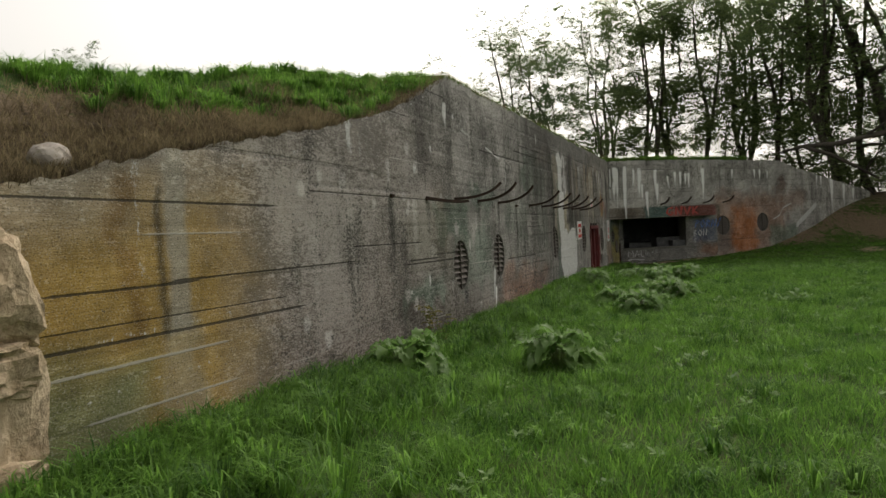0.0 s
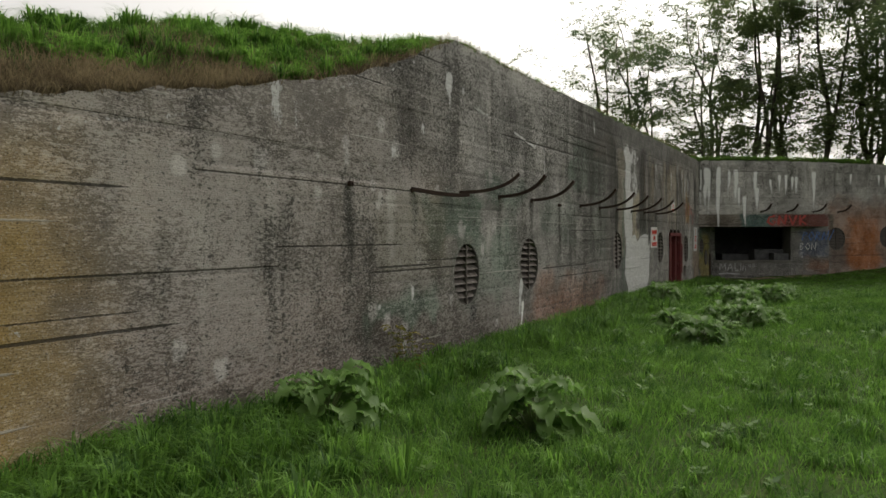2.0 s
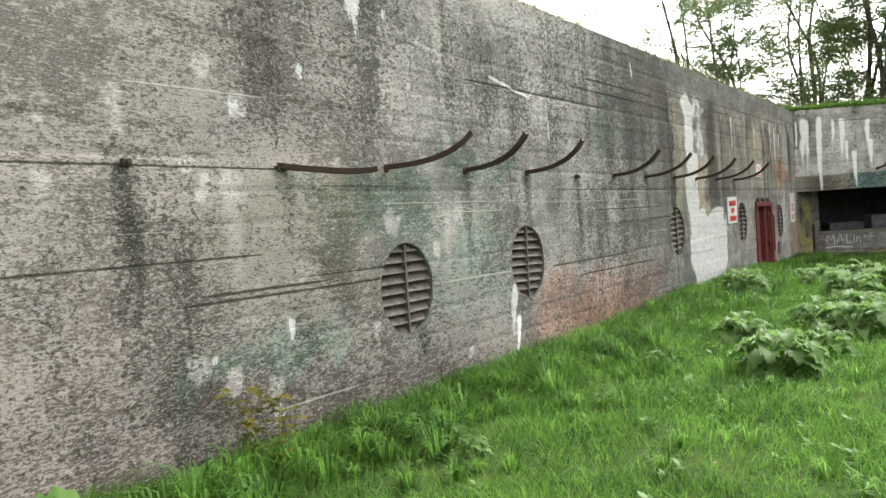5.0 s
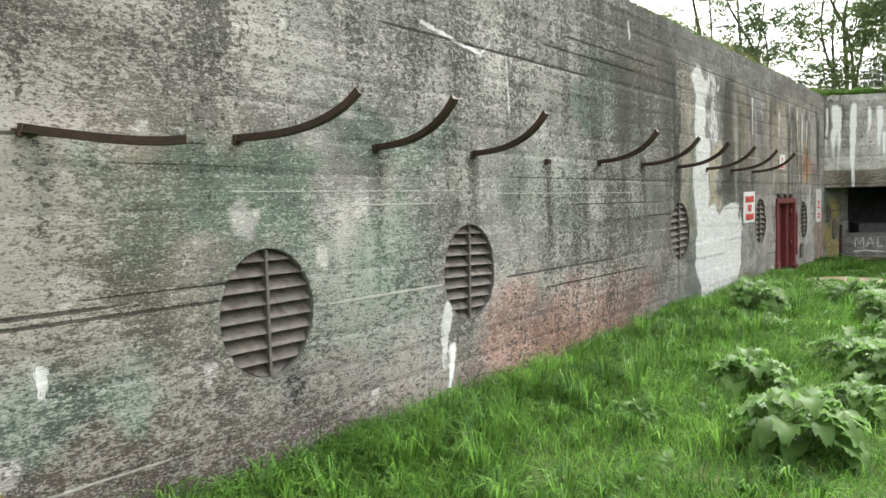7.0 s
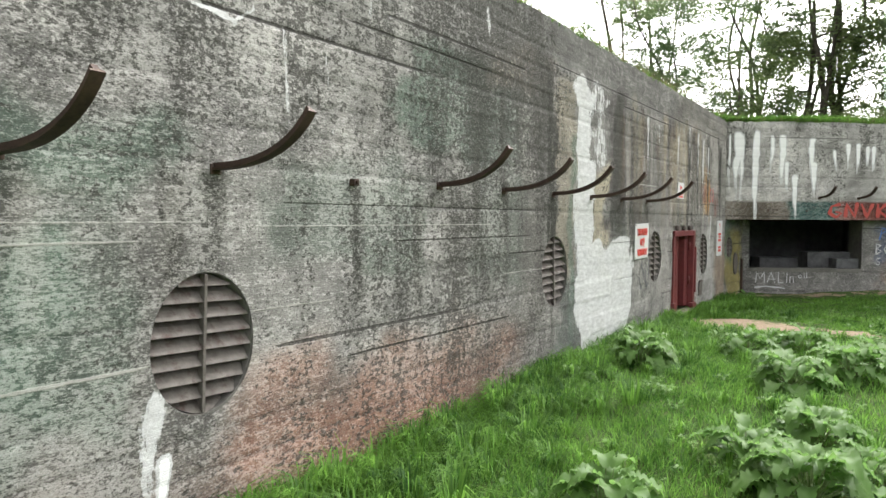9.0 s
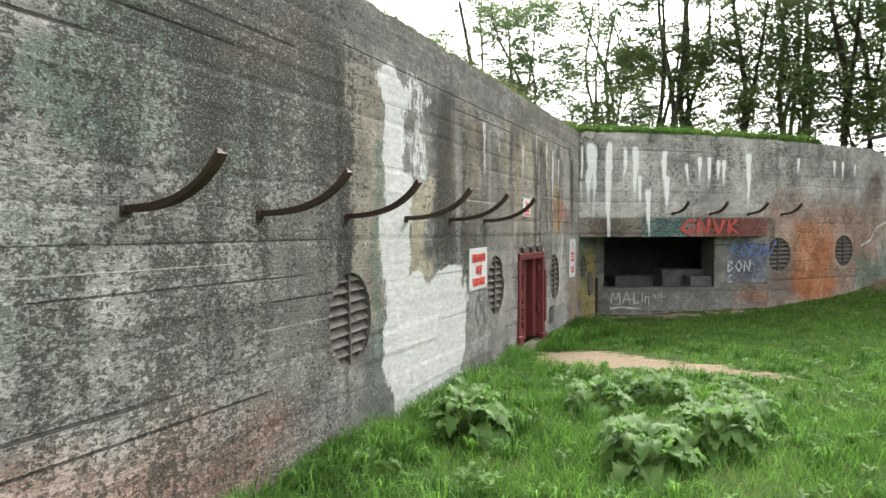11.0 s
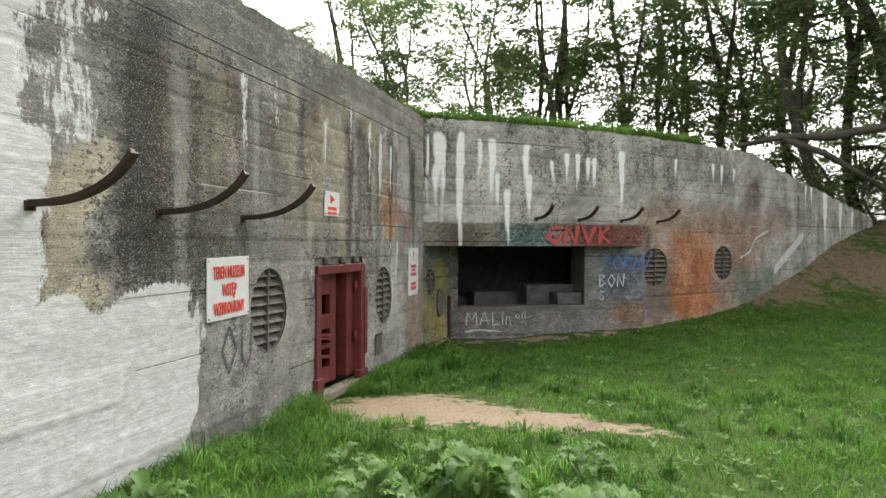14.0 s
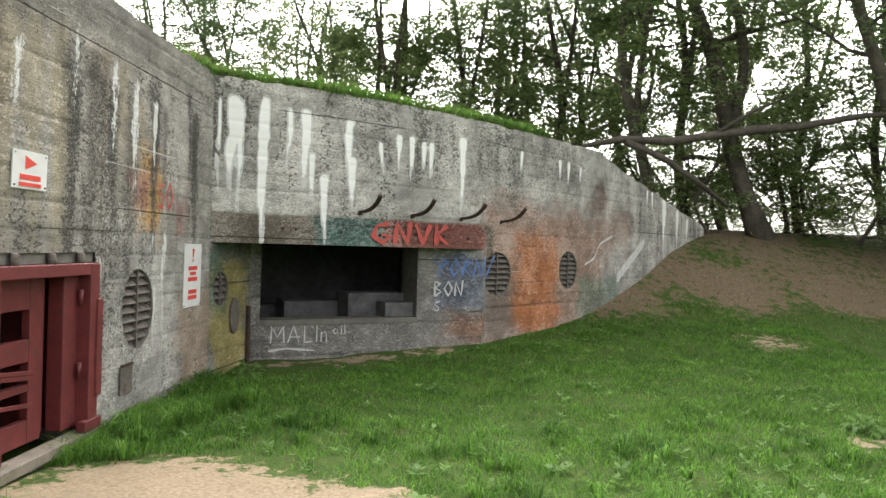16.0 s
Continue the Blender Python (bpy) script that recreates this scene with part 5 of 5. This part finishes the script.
tagged(new("lawn_weeds", from_arrays("lawn_weeds", V, F, WEED)), "small light green leafy weeds among the lawn grass", "weeds", kind="stuff")
# long grass against the wall's foot
r = np.random.RandomState(231)
y = r.uniform(2.5, 28.4, 60000)
reach = 0.5 + 0.45 * vnoise(y, y * 0, 232, 1.1, 1.0) + 0.9 * np.exp(-((y - 5) / 2.2) ** 2)
x = XW + 0.02 + np.abs(r.normal(0, 0.5, len(y))) * np.clip(reach, 0.12, 2)
keep = (soil(x, y)[:, 0] < 0.35) & (r.uniform(0, 1, len(y)) < 0.55 + 0.45 * vnoise(x, y, 233, 0.5, 0.5))
x, y = x[keep], y[keep]
pts = np.stack([x, y, ground_z(x, y) - 0.01], 1)
tagged(blades("long_grass", pts, 0.25 + 0.12 * vnoise(x, y, 234, 0.6, 0.6), 0.0085, 1.05, GRASS, 235), "long overhanging grass along the wall's foot", "grass", kind="stuff")
# mound grass
r = np.random.RandomState(241)
s, d = r.uniform(0, 14, 70000), r.uniform(0.05, 3.6, 70000)
wild = 0.55 + 0.5 * vnoise(s, d, 242, 0.7, 0.5) + 0.25 * vnoise(s, d, 246, 0.25, 0.25) - 0.035 * s + 0.75 * np.exp(-((s - 0.9) / 2.0) ** 2)
keep = (d > wild) & (r.uniform(0, 1, len(s)) < 0.5 + 0.5 * vnoise(s, d, 243, 0.4, 0.4))
s, d = s[keep], d[keep]
tagged(blades("mound_grass", mound_point(s, d), 0.13 + 0.06 * vnoise(s, d, 244, 0.35, 0.35), 0.009, 0.9, GRASS, 245), "short uneven grass on the earth mound", "grass", kind="stuff")
s, d = r.uniform(0, 12.5, 620), r.uniform(0.1, 2.6, 620)
wild = 0.42 + 0.5 * vnoise(s, d, 242, 0.7, 0.5) + 0.25 * vnoise(s, d, 246, 0.25, 0.25) - 0.035 * s + 0.75 * np.exp(-((s - 0.9) / 2.0) ** 2)
s, d = s[d > wild], d[d > wild]
tussocks("grass_tussocks", mound_point(s, d) - np.array([0, 0, 0.02]), 0.18, 80, GRASS, 250, "lush grass tussocks on the mound over the bunker")
# clods and small stones in the bare earth of the mound's edge
cs, cd = r.uniform(0.1, 8.5, 260), np.abs(r.normal(0.1, 0.3, 260)) + 0.04
P = mound_point(cs, cd)
bm = bmesh.new()
for p in P:
    q = bmesh.ops.create_icosphere(bm, subdivisions=1, radius=float(r.uniform(0.012, 0.055)))["verts"]
    for v in q:
        v.co = v.co * float(r.uniform(0.7, 1.25)) + Vector(p)
tagged(part("soil_clods", bm, BROKEN_EARTH), "brown clods of earth along the mound's broken edge", "soil", kind="stuff")
s, d = np.concatenate([r.uniform(0, 12, 14000), r.uniform(0, 5, 12000)]), np.abs(r.normal(0.1, 0.5, 26000))
tagged(blades("dry_grass", mound_point(s, d), 0.13, 0.006, 1.2, DRY, 247), "dry straw and roots along the mound's edge", "grass", kind="stuff")
s = np.concatenate([r.uniform(8, 25, 14000), r.uniform(24.6, S_ALL - 9.5, 15000)])
d = np.abs(r.normal(0.0, 0.22, len(s)))
keep = r.uniform(0, 1, len(s)) < 0.35 + 0.5 * vnoise(s, s * 0, 248, 0.7, 1.0) + 0.6 * smooth(23, 27, s)
s, d = s[keep], d[keep]
tagged(blades("roof_edge_grass", mound_point(s, d), 0.11 + 0.12 * smooth(23, 27, s), 0.009, 0.8, GRASS, 249), "thin fringe of grass on the roof's edge", "grass", kind="stuff")

k = r.uniform(0, 1, len(s)) < 0.35
tagged(blades("dry_grass", mound_point(s[k], d[k]), 0.2, 0.007, 0.7, DRY, 251), "pale dry stalks in the roof edge's grass", "grass", kind="stuff")


# fallen leaves on the bank and the lawn's edge
r = np.random.RandomState(261)
x, y = r.uniform(2.2, 16, 14000), r.uniform(31, 42, 14000)
keep = r.uniform(0, 1, len(x)) < 0.15 + 0.85 * soil(x, y)[:, 1]
keep &= x > np.interp(y, FRONT_Y, FRONT_X) + 0.1
x, y = x[keep], y[keep]
pts = np.stack([x, y, ground_z(x, y) + 0.012], 1)
a = r.uniform(0, math.tau, len(x))
u = np.stack([np.cos(a), np.sin(a), r.uniform(-0.2, 0.5, len(x))], 1) * r.uniform(0.02, 0.05, len(x))[:, None]
w = np.stack([-np.sin(a), np.cos(a), 0 * a], 1) * r.uniform(0.012, 0.025, len(x))[:, None]
V = np.stack([pts - u, pts + w, pts + u, pts - w], 1).reshape(-1, 3)
F = 4 * np.arange(len(x))[:, None] + np.array([0, 1, 2, 3])
tagged(new("leaf_litter", from_arrays("leaf_litter", V, F, DRY)), "pale fallen leaves scattered over the bare bank", "leaves", kind="stuff")


# ---- broad-leaved weeds ----
def leaf_mesh(bm, base, out, length, width, droop, rise, r):
    """One crinkled leaf with a midrib fold."""
    n = 11
    side = Vector((-out.y, out.x, 0))
    rows = []
    for i in range(n + 1):
        k = i / n
        w = width * (math.sin(math.pi * min(k * 0.9 + 0.08, 0.985)) ** 0.6) * (1 - 0.2 * k) * (1 + 0.13 * math.sin(23 * k + length * 40))
        p = base + out * (length * k * (1 - 0.12 * k)) + Vector((0, 0, rise * length * k - droop * length * k * k))
        ripple = 0.26 * width * math.sin(i * 2.6 + r.uniform(0, 1.5))
        rows.append([bm.verts.new(p + side * (w * q * (1 + r.uniform(-0.2, 0.2) * abs(q))) + Vector((0, 0, abs(q) * w * 0.35 + (ripple if abs(q) == 1 else 0)))) for q in (-1, -0.5, 0, 0.5, 1)])
    for a, b in zip(rows, rows[1:]):
        for k in range(4):
            bm.faces.new((a[k], a[k + 1], b[k + 1], b[k])).smooth = True


def weed(seed, leaves, size, spread):
    """A dome of broad crinkled leaves on stalks."""
    r = random.Random(seed)
    g = empty("broadleaf_weed")
    for i in range(leaves):
        k = (i + 0.5) / leaves
        a = i * 2.4 + r.uniform(-0.5, 0.5)
        out = Vector((math.cos(a), math.sin(a), 0))
        ln = size * r.uniform(0.65, 1.15) * (1 - 0.25 * k)
        base = out * (spread * math.sqrt(1 - k) * r.uniform(0.5, 1.0)) + Vector((0, 0, size * (0.18 + 0.75 * k) * r.uniform(0.85, 1.15)))
        bm = bmesh.new()
        leaf_mesh(bm, base, out, ln, ln * r.uniform(0.24, 0.33), r.uniform(0.55, 1.0), r.uniform(0.2, 0.55) + 0.5 * k, r)
        lf = part("leaf", bm, WEED, g)
        bm = bmesh.new()
        tube(bm, [(out * 0.02)[:], (base * 0.55 + out * 0.01)[:], (base + out * 0.02)[:]], [0.014 * size, 0.012 * size, 0.008 * size], 5)
        part("stalk", bm, STEM, lf)
    return tagged(g, "lush broad-leaved green weed growing in the lawn", "weed", "weeds in the lawn")


kinds = [weed(301, 46, 0.36, 0.34), weed(302, 42, 0.34, 0.22), weed(303, 34, 0.26, 0.26), weed(304, 26, 0.17, 0.2)]
# place (x, y), kind, scale, turn
WEEDS = [(-2.25, 8.2, 0, 1.2, 0), (-0.6, 8.8, 1, 1.25, 40), (-2.4, 10.9, 3, 1.1, 10), (-2.2, 11.3, 3, 1.1, 200), (-1.75, 11.1, 3, 0.9, 80),
         (-0.3, 14.3, 1, 1.15, 120), (0.05, 16.5, 0, 1.0, 250), (-0.4, 16.9, 2, 1.1, 20), (0.35, 17.0, 2, 0.9, 80), (-1.0, 15.6, 1, 0.95, 300), (0.0, 17.6, 0, 0.9, 170),
         (-2.1, 19.8, 0, 1.0, 60), (-2.4, 18.5, 3, 1.2, 210), (-1.6, 18.6, 3, 0.8, 30), (-0.4, 19.4, 0, 1.0, 140), (0.1, 20.2, 0, 0.95, 280), (-0.5, 21.6, 2, 1.1, 70), (-1.1, 21.1, 2, 1.1, 190), (0.3, 21.0, 2, 1.15, 130),
         (-2.35, 20.5, 2, 1.1, 45), (-2.4, 5.2, 3, 1.2, 90), (-0.9, 22.1, 3, 1.2, 220), (-1.6, 21.9, 3, 1.0, 20), (-2.45, 29.0, 3, 1.1, 100), (2.4, 15.6, 3, 1.2, 10), (2.0, 15.3, 3, 1.0, 150), (2.1, 31.7, 3, 0.7, 40), (5.0, 27.2, 3, 1.0, 200), (0.2, 28.4, 3, 0.6, 60), (-1.5, 14.4, 3, 0.8, 0), (0.2, 22.4, 3, 1.1, 310), (-0.1, 15.4, 2, 0.9, 10)]
used = set()
for wx, wy, kd, sc, tn in WEEDS:
    m = pose(wx, wy, float(ground_z(wx, wy)) - 0.01, 0, 0, tn) @ Matrix.Diagonal((sc, sc, sc, 1))
    if kd not in used:
        used.add(kd)
        kinds[kd].matrix_world = m
    else:
        c = copy_thing(kinds[kd], m)
        c.matrix_basis = m


# ---- yellowing shrub by the wall, stone and broken wall end ----
def shrub(x, y, h, seed, material, label):
    r = random.Random(seed)
    g = empty("small_shrub", pose(x, y, float(ground_z(x, y))))
    for i in range(5):
        a, l = r.uniform(0, 6.28), r.uniform(0.12, 0.3)
        tip = Vector((math.cos(a) * l, math.sin(a) * l, h * r.uniform(0.6, 1)))
        bm = bmesh.new()
        tube(bm, [(0, 0, 0), (tip * 0.5)[:], tip[:]], [0.006, 0.005, 0.002], 5)
        st = part("stem", bm, STEM, g)
        bm = bmesh.new()
        for j in range(9):
            k = r.uniform(0.35, 1.05)
            b = r.uniform(0, 6.28)
            leaf_mesh(bm, tip * k, Vector((math.cos(b), math.sin(b), 0)), r.uniform(0.07, 0.13), r.uniform(0.025, 0.04), 0.4, 0.3, r)
        part("foliage", bm, material, st)
    return tagged(g, label, "shrub")


shrub(XW + 0.3, 10.1, 0.72, 401, SHRUB, "small yellowing shrub at the foot of the wall")


def boulder(name, size, seed, material, label, category, cuts=3, boxy=0.0):
    bm = bmesh.new()
    bmesh.ops.create_icosphere(bm, subdivisions=cuts, radius=1.0)
    for v in bm.verts:
        p = v.co.normalized()
        k = 1 + 0.28 * noise.noise(p * 1.3 + Vector((seed, 0, 0))) + 0.12 * noise.noise(p * 3.5 + Vector((0, seed, 0))) + 0.07 * noise.noise(p * 8)
        if boxy:
            p = Vector([math.copysign(abs(q) ** boxy, q) for q in p])
            k += 0.1 * noise.noise(p * 5 + Vector((seed, 2, 0))) + 0.06 * noise.noise(p * 17)
        v.co = Vector((p.x * size[0], p.y * size[1], p.z * size[2])) * k
    ob = part(name, bm, material)
    return tagged(ob, label, category) if label else ob


st = boulder("stone", (0.12, 0.14, 0.1), 3.0, STONE, "grey stone lying on the mound's bare edge", "stone")
st.matrix_world = Matrix.Translation(mound_point(np.array([1.15]), np.array([0.22]))[0] + np.array([0, 0, 0.06]))
rub = empty("broken_wall_end", pose(XW - 0.1, 3.55, 0.0))
for nm, size, at, sd, mat in (("shaft", (0.27, 0.52, 0.66), (0, 0, 0.55), 8.0, BROKEN), ("broken_head", (0.36, 0.5, 0.42), (0.03, -0.06, 1.42), 11.0, BROKEN), ("lump", (0.34, 0.42, 0.2), (0.02, 0.03, 0.92), 14.0, BROKEN), ("foot", (0.34, 0.55, 0.24), (0.02, 0, 0.14), 17.0, BROKEN)):
    lump = boulder(nm, size, sd, mat, "", "", 4, 0.6)
    lump.parent = rub
    lump.matrix_basis = pose(*at)
tagged(rub, "broken sandy concrete at the end of the wall", "rubble")


# ---- trees ----
def tree(seed, height, girth, lean, crown, leaf_size, leaves, material, bare=0.35, label="", stems=2):
    """Crooked tapered stems that fork, limbs, twigs and a gappy crown of small leaves."""
    r = random.Random(seed)
    g = empty("tree")
    spots = []
    axes = []
    for st in range(stems):
        n = 14
        p0, p1, p2 = r.uniform(0, 6), r.uniform(0, 6), r.uniform(0, 6)
        fork = 0.12 + 0.2 * r.random()
        sx, sy = (0, 0) if st == 0 else (r.choice((-1, 1)) * r.uniform(0.1, 0.24), r.uniform(-0.12, 0.12))
        pts, rad = [], []
        for i in range(n + 1):
            k = i / n
            if st:
                k = fork + (0.93 - fork) * k
            wx = 0.6 * math.sin(4.2 * k + axes[0][0]) - 0.6 * math.sin(axes[0][0]) + 0.24 * math.sin(11 * k + axes[0][1]) - 0.24 * math.sin(axes[0][1]) if axes else 0.6 * math.sin(4.2 * k + p0) - 0.6 * math.sin(p0) + 0.24 * math.sin(11 * k + p1) - 0.24 * math.sin(p1)
            wy = 0.4 * math.sin(5 * k + (axes[0][2] if axes else p2)) - 0.4 * math.sin(axes[0][2] if axes else p2)
            e = max(k - fork, 0) if st else 0
            x = lean[0] * (0.35 * k + 0.65 * k * k) * height + wx + height * e * sx * (1.2 - 0.5 * e) + (0.25 * math.sin(9 * e + p1) * min(1, 6 * e) if st else 0)
            y = lean[1] * k * height + wy + height * e * sy
            pts.append((x, y, height * k))
            rad.append(girth * (1 - 0.84 * k) * (1.45 if i == 0 and st == 0 else 1) * (0.72 if st else 1))
        if not axes:
            axes.append((p0, p1, p2))
        tr = bmesh.new()
        tube(tr, pts, rad, 9)
        part("trunk", tr, BARK, g)
        limbs = 11 if st == 0 else 7
        for i in range(limbs):
            k = bare + (0.98 - bare) * (i + 0.5 * r.random()) / limbs
            j = min(int(k * n), n - 1)
            p = Vector(pts[j]).lerp(Vector(pts[j + 1]), k * n - j)
            a = i * 2.4 + r.uniform(-0.7, 0.7)
            ln = crown * r.uniform(0.55, 1.25) * (1.15 - 0.6 * abs(k - 0.55))
            d = Vector((math.cos(a), math.sin(a), r.uniform(-0.1, 0.9))).normalized()
            q = [p]
            for m in range(6):
                d = (d + Vector((r.uniform(-.5, .5), r.uniform(-.5, .5), r.uniform(-.34, .36)))).normalized()
                q.append(q[-1] + d * ln / 6)
            r0 = rad[j] * (0.6 if i % 4 == 0 else 0.4)
            lb = bmesh.new()
            tube(lb, [v[:] for v in q], [r0, r0 * 0.8, r0 * 0.62, r0 * 0.48, r0 * 0.34, r0 * 0.22, r0 * 0.1], 5)
            for m in range(5):
                b = q[m + 2] if m < 5 else q[-1]
                dd = (d + Vector((r.uniform(-1, 1), r.uniform(-1, 1), r.uniform(-.6, .6)))).normalized()
                e = [b]
                for u in range(4):
                    dd = (dd + Vector((r.uniform(-.45, .45), r.uniform(-.45, .45), r.uniform(-.45, .25)))).normalized()
                    e.append(e[-1] + dd * ln * 0.13)
                tube(lb, [v[:] for v in e], [r0 * 0.3, r0 * 0.22, r0 * 0.16, r0 * 0.1, r0 * 0.05], 3)
                spots += [e[1], e[2], e[3], e[4], e[4]]
                for u in (2, 3):
                    f = (dd + Vector((r.uniform(-1, 1), r.uniform(-1, 1), r.uniform(-.7, .4)))).normalized()
                    tip = e[u] + f * ln * 0.16
                    tube(lb, [e[u][:], (e[u] + f * ln * 0.09)[:], tip[:]], [r0 * 0.12, r0 * 0.08, r0 * 0.03], 3)
                    spots += [tip, tip]
            part("limb", lb, BARK, g)
    rs = np.random.RandomState(seed)
    c = np.array([s[:] for s in spots])
    # feathery sprays round the twigs
    per = 12
    nsp = leaves // per
    sc = c[rs.randint(0, len(c), nsp)] + rs.normal(0, 1, (nsp, 3)) * np.array([0.4, 0.4, 0.3]) * crown * 0.16
    sa = rs.uniform(0, math.tau, nsp)
    axis = np.stack([np.cos(sa), np.sin(sa), rs.uniform(-0.7, 0.2, nsp)], 1)
    which = np.repeat(np.arange(nsp), per)
    leaves = len(which)
    along = np.tile(np.linspace(0, 1, per), nsp) * leaf_size * 3.0
    P = sc[which] + axis[which] * along[:, None] + rs.normal(0, 0.03, (leaves, 3))
    a = sa[which] + np.where(np.arange(leaves) % 2, 1.15, -1.15) + rs.uniform(-0.4, 0.4, leaves)
    b = rs.uniform(-0.7, 0.3, leaves)
    u = np.stack([np.cos(a) * np.cos(b), np.sin(a) * np.cos(b), np.sin(b)], 1)
    w = np.stack([-np.sin(a), np.cos(a), rs.uniform(-0.6, 0.6, leaves)], 1)
    ls = leaf_size * rs.uniform(0.6, 1.3, leaves)[:, None]
    V = np.stack([P, P + u * ls * 0.5 + w * ls * 0.26, P + u * ls, P + u * ls * 0.5 - w * ls * 0.26], 1).reshape(-1, 3)
    F = (4 * np.arange(leaves)[:, None] + np.array([0, 1, 2, 3]))
    cr = new("crown", from_arrays("crown", V, F, material))
    cr.parent = g
    return tagged(g, label or "tall crooked deciduous tree with sparse green leaves", "tree", "trees behind the bunker")


TREES = [tree(501, 14, 0.17, (-0.2, 0.02), 3.4, 0.15, 23000, LEAF, 0.15), tree(502, 15, 0.2, (-0.14, 0.05), 3.8, 0.15, 24000, LEAF, 0.2, "", 3), tree(503, 12, 0.12, (-0.12, -0.04), 3.0, 0.145, 21000, LEAF_DARK, 0.12),
         tree(504, 16, 0.31, (-0.3, 0.0), 4.2, 0.15, 13000, LEAF_DARK, 0.38, "thick leaning dark-barked tree on the bank"), tree(505, 6, 0.08, (0.1, 0.1), 2.3, 0.15, 7500, LEAF, 0.06, "low bushy young tree with dark leaves")]
# azimuth in degrees from +y seen from (0.43, 19.2), distance, kind, scale, turn
STANDS = [(2.8, 35, 1, 1.0, 140), (-7.5, 31, 0, 1.0, 85), (12.3, 33, 0, 1.1, 220), (-24, 33, 1, 0.85, 100), (-20, 36, 0, 1.0, 70), (-13.5, 36, 1, 0.95, 200), (-17, 30, 2, 1.0, 0), (-5.3, 29, 0, 1.0, 5), (-2.5, 31, 1, 0.95, -25), (0.5, 30, 0, 1.05, 20), (-10, 33, 2, 1.1, 30), (5, 34, 1, 1.0, 20), (8.6, 29, 0, 1.05, -10), (10.6, 31, 2, 1.15, 10),
          (15.5, 24.5, 1, 1.05, 15), (18, 26, 0, 1.15, -15), (23, 24.5, 3, 1.0, 0), (25.5, 30, 0, 1.0, 25), (30.6, 29, 2, 1.25, 15), (33.5, 24, 3, 0.9, 20), (42, 27, 0, 1.0, 10),
          (20.5, 38, 0, 1.2, 30), (-13, 27, 4, 1.1, 40),
          (13, 27.5, 4, 1.0, 0), (17, 24.5, 4, 0.75, 60), (20.3, 27.5, 4, 1.1, 120), (26.5, 28, 4, 0.9, 200), (31.5, 26, 4, 0.85, 280), (8, 31, 4, 1.1, 30), (2.5, 33, 4, 1.2, 250), (36, 31, 4, 1.3, 50), (-66, 34, 2, 0.8, 30),
          (15.2, 25.5, 4, 0.9, 310), (19.4, 23.5, 4, 0.75, 170), (24.6, 27, 4, 1.1, 240), (29, 26, 4, 0.9, 350), (33.8, 27, 4, 1.0, 70), (38, 25, 4, 0.95, 190), (41, 29, 4, 1.2, 260),
          (13.5, 34, 4, 0.7, 15), (16.5, 37, 4, 0.8, 130), (19.5, 35, 4, 0.7, 220), (23, 36, 4, 0.75, 300), (26, 34, 4, 0.65, 75), (29.5, 37, 4, 0.8, 145), (32.5, 34, 4, 0.7, 35), (35.5, 37, 4, 0.8, 255), (39, 35, 4, 0.75, 95)]
used = set()
for az, dist, kd, sc, tn in STANDS:
    tx, ty = 0.43 + dist * math.sin(radians(az)), 19.2 + dist * math.cos(radians(az))
    tz = float(ground_z(tx, ty)) - 0.15
    if tx < FRONT_X[-1] and ty > np.interp(tx, FRONT_X, FRONT_Y):
        tz = 2.5
    m = pose(tx, ty, tz, 0, 0, tn) @ Matrix.Diagonal((sc, sc, sc, 1))
    if kd not in used:
        used.add(kd)
        TREES[kd].matrix_world = m
    else:
        copy_thing(TREES[kd], m).matrix_basis = m
bm = bmesh.new()
tube(bm, [(3.7, 38.5, 4.75), (4.8, 38.6, 5.0), (6.2, 38.8, 5.0), (7.4, 38.9, 5.22), (8.6, 39.0, 5.42), (9.6, 39.0, 5.5), (11.6, 39.1, 5.9), (14, 39.3, 6.1)], [0.05, 0.1, 0.12, 0.11, 0.13, 0.1, 0.08, 0.06], 8)
tube(bm, [(4.9, 38.6, 4.95), (6.0, 38.7, 4.5), (7.0, 38.9, 3.9), (8.0, 39.4, 3.3)], [0.1, 0.09, 0.07, 0.05], 7)
tube(bm, [(7.4, 38.9, 5.22), (8.4, 38.8, 5.9), (9.6, 38.9, 6.4)], [0.07, 0.05, 0.02], 6)
fallen = tagged(part("fallen_trunk", bm, BARK), "long dark limb lying low across the bank's trees", "fallen tree")
